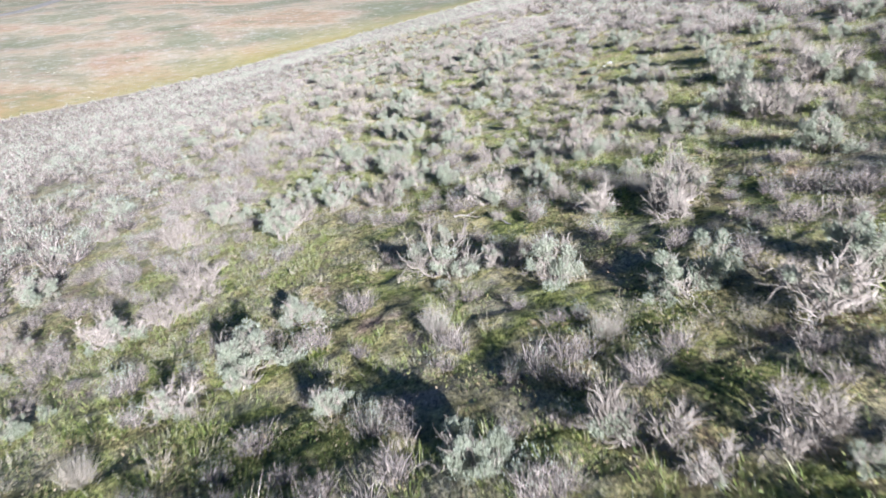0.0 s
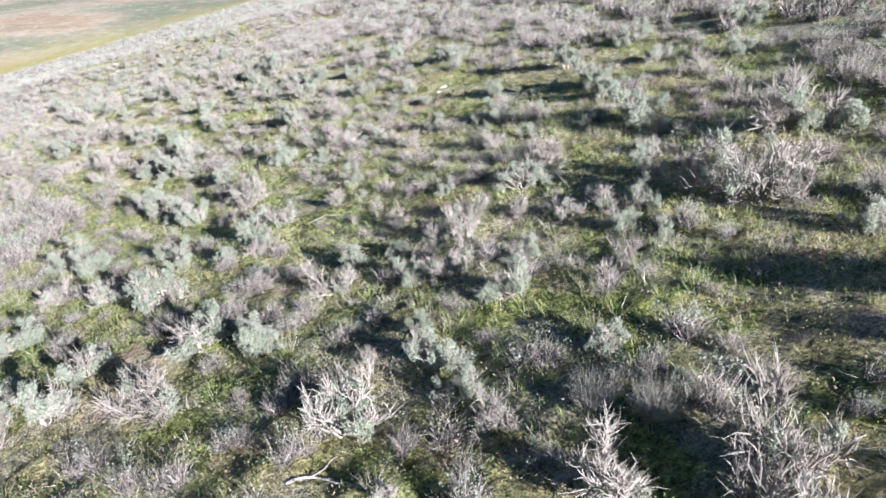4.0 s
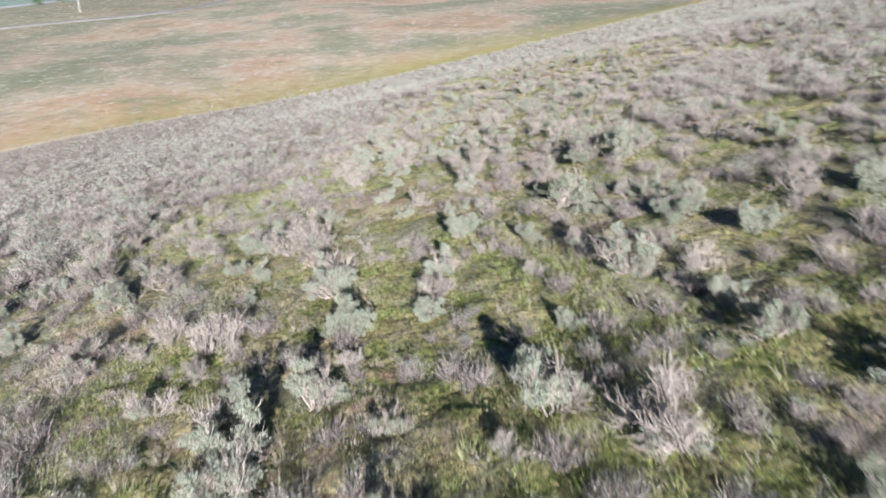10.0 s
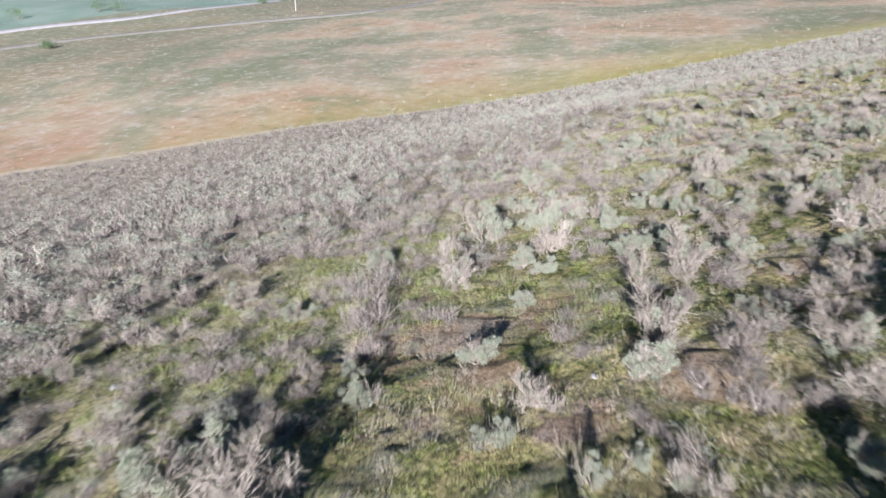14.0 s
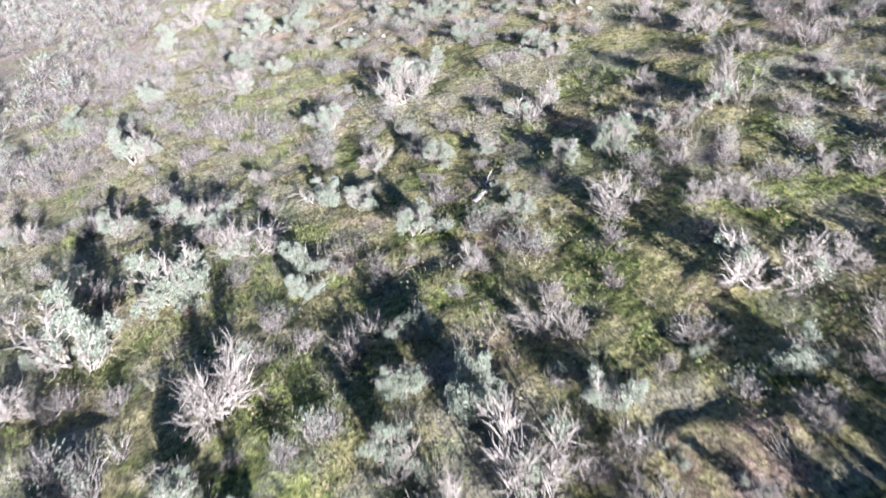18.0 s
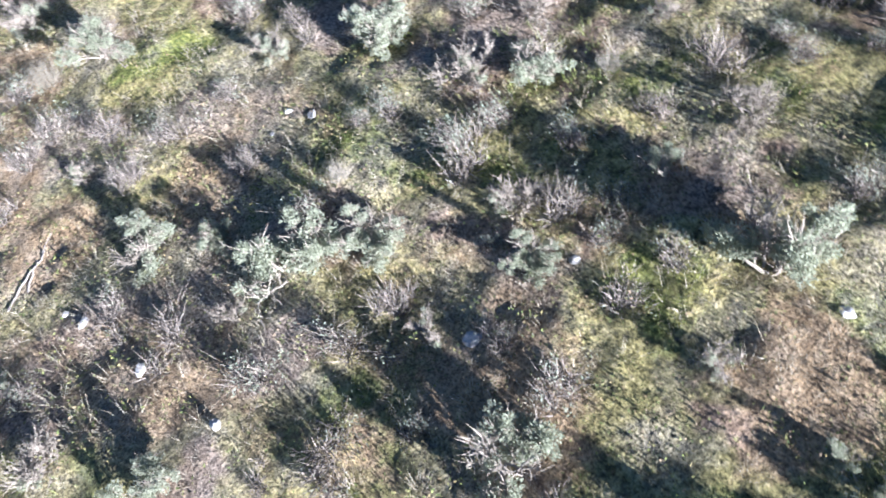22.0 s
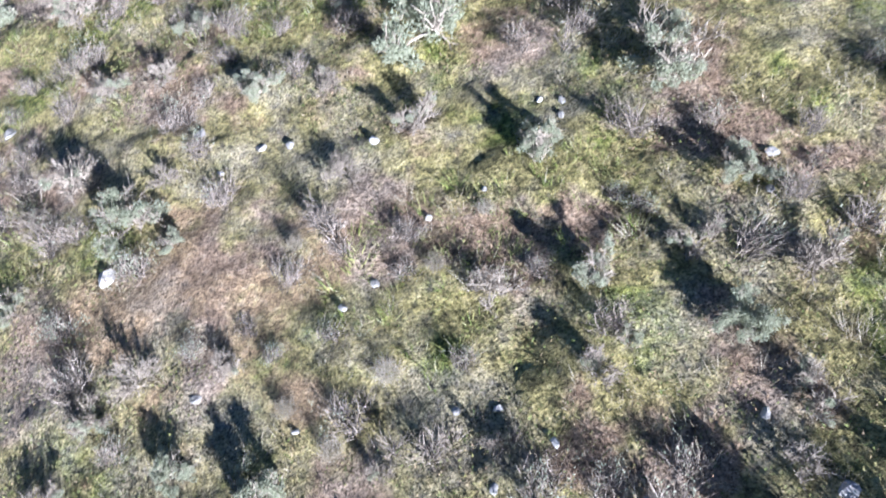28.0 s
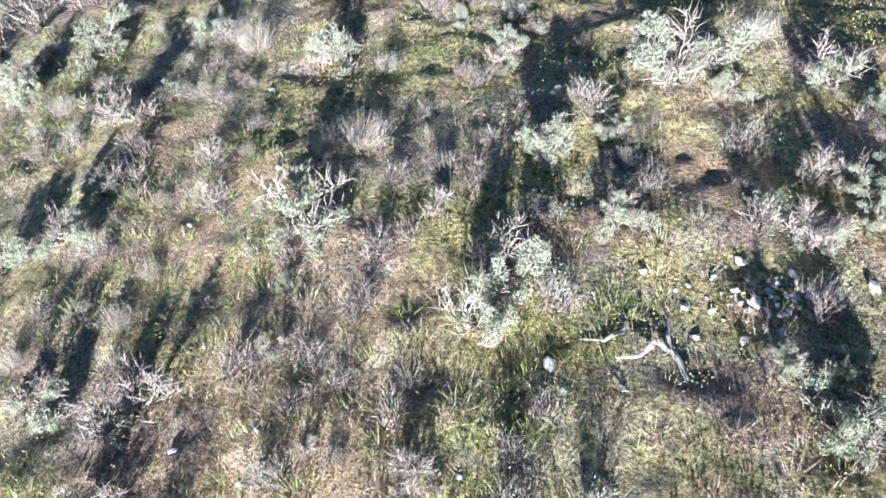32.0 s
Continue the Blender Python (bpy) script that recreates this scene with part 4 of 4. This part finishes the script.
SPARE += [
    (-7.5, 11.2, 0.91), (-4.5, 12.3, 1.31), (6.5, 12.4, 1.45), (0.9, 13.9, 1.23), (2.0, 14.5, 0.93), (-9.1, 14.8, 1.45), (-3.5, 15.1, 1.38), (-1.3, 15.9, 1.41), (-6.3, 16.7, 1.45), (9.3, 17.1, 1.45), (-0.6, 17.3, 1.24), (-5.7, 18.2, 1.45), (-4.2, 18.4, 0.86), (-10.8, 19.1, 1.09), (-1.4, 19.6, 1.31), (-9.6, 19.6, 1.06), (-3.7, 19.8, 1.08), (0.3, 20.2, 0.68), (-2.3, 20.6, 0.95), (-3.4, 21.7, 1.15), (-1.3, 21.8, 0.88), (-10.3, 22.4, 1.09), (-2.9, 22.5, 1.08), (11.9, 22.9, 1.21), (-3.4, 23.4, 1.21)]
SPARE += [
    (8.6, 24.0, 1.31), (6.2, 24.2, 1.13), (10.8, 24.6, 1.06), (13.8, 25.3, 1.33), (7.0, 26.4, 0.79), (14.2, 26.9, 1.15), (9.3, 26.9, 1.35), (2.1, 27.0, 0.82), (11.6, 27.3, 1.45), (0.7, 28.6, 0.75), (-2.3, 30.7, 1.45), (-1.2, 31.2, 1.17), (-1.1, 32.2, 0.68), (7.7, 33.1, 1.45), (-3.9, 33.2, 1.28), (8.3, 33.4, 1.09), (-7.1, 33.6, 1.45), (-9.8, 34.4, 1.09)]
SPARE += [
    (2.0, 36.3, 1.09), (-3.0, 36.3, 1.29), (-12.4, 36.5, 1.45), (-5.0, 37.0, 0.71), (6.8, 37.4, 1.18), (-11.7, 37.8, 1.09), (5.8, 37.8, 1.19), (4.0, 38.0, 1.09), (-0.8, 38.0, 1.09), (-8.9, 38.3, 0.82), (-11.5, 39.0, 1.45), (-8.3, 39.7, 1.09), (8.1, 40.0, 1.09), (-17.7, 40.4, 1.09), (-11.6, 41.1, 1.09)]
SPARE += [
    (6.2, 41.3, 1.28), (-5.1, 41.4, 0.85), (-11.3, 43.2, 1.09), (6.1, 43.3, 1.09), (2.4, 43.3, 1.16), (5.4, 43.4, 0.71), (0.2, 43.8, 1.09), (1.5, 43.8, 1.45), (-1.9, 43.8, 1.45), (-16.8, 44.2, 1.09), (-15.6, 44.3, 1.45), (3.0, 44.9, 1.01), (-11.5, 45.5, 1.09), (-15.1, 45.9, 1.09), (4.7, 45.9, 1.06), (2.4, 46.3, 1.45), (-8.7, 54.0, 1.00), (-10.8, 54.5, 0.98), (-7.7, 54.6, 0.78), (-6.3, 54.9, 0.66), (0.4, 55.1, 0.74), (-5.2, 56.5, 1.06), (-9.5, 57.1, 1.45)]
SPARE += [
    (1.9, 57.2, 1.10), (-3.7, 57.2, 1.45), (-1.0, 58.4, 1.15), (-8.0, 60.4, 1.45), (-12.3, 60.7, 1.09), (-10.6, 61.3, 1.09), (-8.3, 62.3, 1.09), (-10.5, 67.7, 0.86), (-9.4, 68.6, 0.97), (-11.8, 70.6, 1.04), (-9.4, 72.7, 1.32), (-12.5, 73.1, 1.45), (-10.2, 74.6, 1.27), (-7.5, 75.0, 1.41), (-12.1, 77.4, 1.09)]


for x, y, across in SPARE:
    plant(int(rng.choice([0, 1, 2], p=[0.25, 0.35, 0.4])), x, y, across * 0.9)
for kind in MODELS.values():
    for ob in kind:
        if not used[id(ob)]:
            for o in (*ob.children_recursive, ob):
                bpy.data.objects.remove(o)


# ---------------------------------------------------------------- the rest of the cover
def strewn(shape_list, at, size, turn, lean):
    """Copies of small shapes joined into one set of arrays: at (n, 3), size (n,), turn (n,)."""
    vs, ts, ms, base = [], [], [], 0
    pick = rng.integers(0, len(shape_list), len(at))
    for s, (v0, t0, m0) in enumerate(shape_list):
        idx = np.nonzero(pick == s)[0]
        if not len(idx):
            continue
        c, sn = np.cos(turn[idx])[:, None], np.sin(turn[idx])[:, None]
        x = v0[None, :, 0] * c - v0[None, :, 1] * sn
        y = v0[None, :, 0] * sn + v0[None, :, 1] * c
        z = np.broadcast_to(v0[None, :, 2], x.shape)
        x = x + z * lean[idx, 0][:, None]
        y = y + z * lean[idx, 1][:, None]
        v = np.stack([x, y, z], 2) * size[idx][:, None, None] + at[idx][:, None, :]
        n = len(v0)
        t = t0[None] + (base + np.arange(len(idx)) * n)[:, None, None]
        vs.append(v.reshape(-1, 3))
        ts.append(t.reshape(-1, 3))
        ms.append(np.tile(m0, len(idx)))
        base += n * len(idx)
    return np.concatenate(vs), np.concatenate(ts), np.concatenate(ms)


def low_sage(seed, twigs, leaves, wide, leaf, heart, heart_wide):
    """A light sagebrush one metre across for the wider slope: a dense heart of stems, fine twigs, leaf tufts in clusters."""
    r = np.random.default_rng(seed)
    lobes = r.normal(size=(5, 2)) * 0.17
    sets = []
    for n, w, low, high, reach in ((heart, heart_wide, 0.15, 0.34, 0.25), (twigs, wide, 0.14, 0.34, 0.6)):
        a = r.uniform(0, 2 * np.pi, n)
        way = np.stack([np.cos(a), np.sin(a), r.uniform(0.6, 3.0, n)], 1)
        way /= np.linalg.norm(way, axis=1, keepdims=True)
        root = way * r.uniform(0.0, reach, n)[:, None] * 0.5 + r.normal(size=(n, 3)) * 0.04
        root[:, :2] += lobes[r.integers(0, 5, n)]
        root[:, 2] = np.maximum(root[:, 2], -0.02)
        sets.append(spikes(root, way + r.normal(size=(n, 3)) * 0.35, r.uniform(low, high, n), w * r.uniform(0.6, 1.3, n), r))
    c = np.column_stack([lobes[r.integers(0, 5, 14)] + r.normal(size=(14, 2)) * 0.14, r.uniform(0.25, 0.6, 14)])
    root = c[r.integers(0, 14, leaves)] + r.normal(size=(leaves, 3)) * 0.055
    root[:, 2] = np.maximum(root[:, 2], 0.05)
    sets.append(spikes(root, r.normal(size=(leaves, 3)) + np.array([0, 0, 0.6]), r.uniform(0.7, 1.4, leaves) * leaf, np.full(leaves, leaf * 0.5), r))
    vs, ts, ms, base = [], [], [], 0
    for k, (v, t) in enumerate(sets):
        vs.append(v)
        ts.append(t + base)
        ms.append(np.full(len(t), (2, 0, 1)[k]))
        base += len(v)
    return np.concatenate(vs), np.concatenate(ts), np.concatenate(ms)


tree = kdtree.KDTree(len(placed))
for k, (x, y, r) in enumerate(placed):
    tree.insert((x, y, 0), k)
tree.balance()


def nearest(x, y):
    _, k, d = tree.find((x, y, 0))
    return d, placed[k][2]


def jittered(x0, x1, y0, y1, step):
    a, b = np.meshgrid(np.arange(x0, x1, step), np.arange(y0, y1, step))
    p = np.stack([a.ravel(), b.ravel()], 1)
    return p + rng.uniform(-0.5, 0.5, p.shape) * step


def stuff(name, shapes, xy, size, mats, label, category):
    at = np.column_stack([xy, land(xy[:, 0], xy[:, 1]) - 0.01])
    n = len(xy)
    v, t, m = strewn(shapes, at, size, rng.uniform(0, 6.28, n), rng.normal(size=(n, 2)) * 0.15)
    return tagged(new(name, mesh_of(name, v, t, mats, m)), label, category, kind="stuff")


SAGE_EDGE = lambda x: 165.5 + 0.95 * x
BARK_FAR = plant_material("sage_wood_strewn", [(0.0, (0.185, 0.15, 0.115)), (0.5, (0.33, 0.275, 0.22)), (1.0, (0.47, 0.395, 0.325))], False, 6)
# dark heart stems, with the shade inside the bushes put into their colour
BARK_SHADED = plant_material("sage_shaded_stems", [(0.0, (0.05, 0.042, 0.034)), (0.5, (0.10, 0.084, 0.069)), (1.0, (0.18, 0.154, 0.127))], False, 6)
LEAF_FAR = plant_material("sage_leaf_strewn", [(0.0, (0.23, 0.25, 0.165)), (0.5, (0.33, 0.35, 0.24)), (1.0, (0.45, 0.465, 0.35))], False, 4, 0.85, 0.4)

def corridor(x, y):
    """Metres from the middle of the strip that is passed closely."""
    return np.abs(x - (2.0 - 4.5 * np.clip((y - 32.0) / 16.0, 0, 1)))


# between and beside the plants set by hand
xy = jittered(-15, 15, -2, 99, 0.70)
keep, size = [], []
for x, y in xy:
    d, r = nearest(x, y)
    open_ground = rough_of(x, y, 2.2, 21) * 0.6 + rough_of(x, y, 7.0, 22) * 0.4
    if corridor(x, y) > 10.5 + 1.5 * rng.uniform() or d < r + 0.10 or (d < 1.6 and rng.uniform() > 0.74) or open_ground > 0.66:
        continue
    keep.append((x, y))
    size.append(rng.uniform(0.35, 0.80) if d < 1.6 else rng.uniform(0.60, 1.35) * rng.uniform(0.7, 1.0))
stuff("small_sagebrush", [low_sage(900 + i, 310, n, 0.0058, 0.034, 170, 0.0155) for i, n in enumerate((260, 170, 90, 40, 12, 0))], np.array(keep), np.array(size), [BARK_FAR, LEAF_FAR, BARK_SHADED],
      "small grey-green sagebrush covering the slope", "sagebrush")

def thicket(name, xy, shapes, label):
    edge = xy[:, 1] < SAGE_EDGE(xy[:, 0]) + rng.normal(size=len(xy)) * 1.0
    clear = rough_of(xy[:, 0], xy[:, 1], 2.6, 23) * 0.6 + rough_of(xy[:, 0], xy[:, 1], 10.0, 24) * 0.4 < 0.74
    xy = xy[edge & clear]
    stuff(name, shapes, xy, rng.uniform(0.6, 1.5, len(xy)) * rng.uniform(0.75, 1.05, len(xy)), [BARK_FAR, LEAF_FAR, BARK_SHADED], label, "sagebrush")


xy = jittered(-27, 25, -3, 112, 0.92)
band = corridor(xy[:, 0], xy[:, 1])
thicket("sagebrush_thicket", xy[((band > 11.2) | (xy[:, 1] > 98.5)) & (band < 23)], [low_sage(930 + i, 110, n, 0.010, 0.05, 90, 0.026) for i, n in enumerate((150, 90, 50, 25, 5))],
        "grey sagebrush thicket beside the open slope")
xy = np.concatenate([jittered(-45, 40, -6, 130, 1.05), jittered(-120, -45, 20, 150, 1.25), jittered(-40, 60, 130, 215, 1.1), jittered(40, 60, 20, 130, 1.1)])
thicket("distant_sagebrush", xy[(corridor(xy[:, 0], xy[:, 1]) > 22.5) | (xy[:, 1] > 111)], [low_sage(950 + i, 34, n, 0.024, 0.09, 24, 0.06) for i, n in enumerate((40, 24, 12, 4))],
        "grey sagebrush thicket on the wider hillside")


def clump(seed, count, low, high, wide, out):
    r = np.random.default_rng(seed)
    a = r.uniform(0, 2 * np.pi, count)
    rad = np.sqrt(r.uniform(0, 1, count)) * 0.10
    root = np.stack([np.cos(a) * rad, np.sin(a) * rad, np.full(count, -0.01)], 1)
    way = np.stack([np.cos(a) * out, np.sin(a) * out, np.ones(count)], 1) + r.normal(size=(count, 3)) * 0.25
    v, t = spikes(root, way, r.uniform(low, high, count), np.full(count, wide), r)
    return v, t, np.zeros(len(t), int)


STRAW_STREWN = plant_material("dry_blades", [(0.0, (0.28, 0.23, 0.15)), (0.5, (0.42, 0.36, 0.25)), (1.0, (0.56, 0.50, 0.38))], False, 20, 0.7, 0.2)

xy = jittered(-14, 14, 1, 97, 0.26)
xy = xy[np.abs(xy[:, 0] - np.where(xy[:, 1] < 40, 2.0, -2.5)) < 10 + rng.uniform(0, 1.5, len(xy))]
g = rough_of(xy[:, 0], xy[:, 1], 1.6, 31) * 0.5 + rough_of(xy[:, 0], xy[:, 1], 4.5, 32) * 0.5
green = xy[(g > 0.47 + 0.13 * np.clip((xy[:, 1] - 50) / 14, 0, 1)) & (rng.uniform(size=len(xy)) < 0.95)]
stuff("green_grass", [clump(1000 + i, 40, 0.04, 0.17, 0.0060, 0.6) for i in range(5)], green, rng.uniform(0.6, 1.5, len(green)), [GRASS],
      "short green spring grass between the sagebrush", "grass")
h2 = rough_of(xy[:, 0], xy[:, 1], 1.2, 41) * 0.5 + rough_of(xy[:, 0], xy[:, 1], 3.5, 42) * 0.5
dry = xy[(h2 > 0.52) & (rng.uniform(size=len(xy)) < 0.7)] + 0.1
stuff("dry_grass", [clump(1050 + i, 30, 0.07, 0.24, 0.0038, 0.7) for i in range(5)], dry, rng.uniform(0.6, 1.3, len(dry)), [STRAW_STREWN],
      "thin dry straw-coloured grass stalks", "grass")

HERB = plant_material("low_herb_leaf", [(0.0, (0.06, 0.085, 0.02)), (0.4, (0.15, 0.17, 0.05)), (0.7, (0.25, 0.225, 0.085)), (0.87, (0.28, 0.19, 0.115)), (1.0, (0.33, 0.27, 0.17))], False, 20, 0.7, 0.15)


def rosette(seed, count):
    r = np.random.default_rng(seed)
    root = np.column_stack([r.normal(size=(count, 2)) * 0.085, r.uniform(0.0, 0.085, count)])
    v, t = spikes(root, r.normal(size=(count, 3)) + np.array([0, 0, 0.6]), r.uniform(0.013, 0.030, count), r.uniform(0.008, 0.016, count), r)
    return v, t, np.zeros(len(t), int)


h3 = rough_of(xy[:, 0], xy[:, 1], 0.9, 61) * 0.5 + rough_of(xy[:, 0], xy[:, 1], 2.8, 62) * 0.5
herb = xy[(h3 > 0.40) & (rng.uniform(size=len(xy)) < 0.85)] - 0.12
stuff("low_herbs", [rosette(1200 + i, 44) for i in range(6)], herb, rng.uniform(0.7, 1.5, len(herb)), [HERB],
      "mat of low olive and reddish herbs on the soil", "herbs")

# bunches of taller straw among the sage
bunch = jittered(-14, 14, 1, 97, 0.72)
bunch = bunch[rng.uniform(size=len(bunch)) < 0.5 - 0.15 * np.clip((bunch[:, 1] - 40) / 15, 0, 1)]
stuff("straw_bunches", [clump(1300 + i, 60, 0.12, 0.34, 0.0036, 0.55) for i in range(5)], bunch, rng.uniform(0.4, 1.15, len(bunch)), [STRAW_STREWN],
      "scattered bunches of dry pale bunchgrass", "grass")

# the opposite hillside: pale bunchgrass and scattered stones
xy = np.column_stack([rng.uniform(-230, 20, 6000), rng.uniform(60, 290, 6000)])
xy = xy[(xy[:, 1] > SAGE_EDGE(xy[:, 0]) + 2) & (rough_of(xy[:, 0], xy[:, 1], 14.0, 51) > 0.35)]
stuff("far_bunchgrass", [clump(1100 + i, 10, 0.10, 0.26, 0.05, 1.2) for i in range(4)], xy, rng.uniform(0.5, 1.5, len(xy)), [STRAW_STREWN],
      "pale dry bunchgrass dotting the opposite hillside", "grass")

# crumbs of white stone on the bare and stony stretches
xy = np.concatenate([np.column_stack([rng.uniform(-10, 5, 500), rng.uniform(60, 92, 500)]), np.column_stack([rng.uniform(-8, 6, 160), rng.uniform(14, 58, 160)])])
crumb = rock_shape(520, 1)
v0 = np.array([v.co[:] for v in crumb.vertices])
t0 = np.array([p.vertices[:] for p in crumb.polygons])
stuff("pebbles", [(v0, t0, np.zeros(len(t0), int))], xy, rng.uniform(0.02, 0.055, len(xy)) * rng.uniform(0.5, 1.2, len(xy)), [ROCK],
      "small white pebbles strewn over the soil", "pebbles")
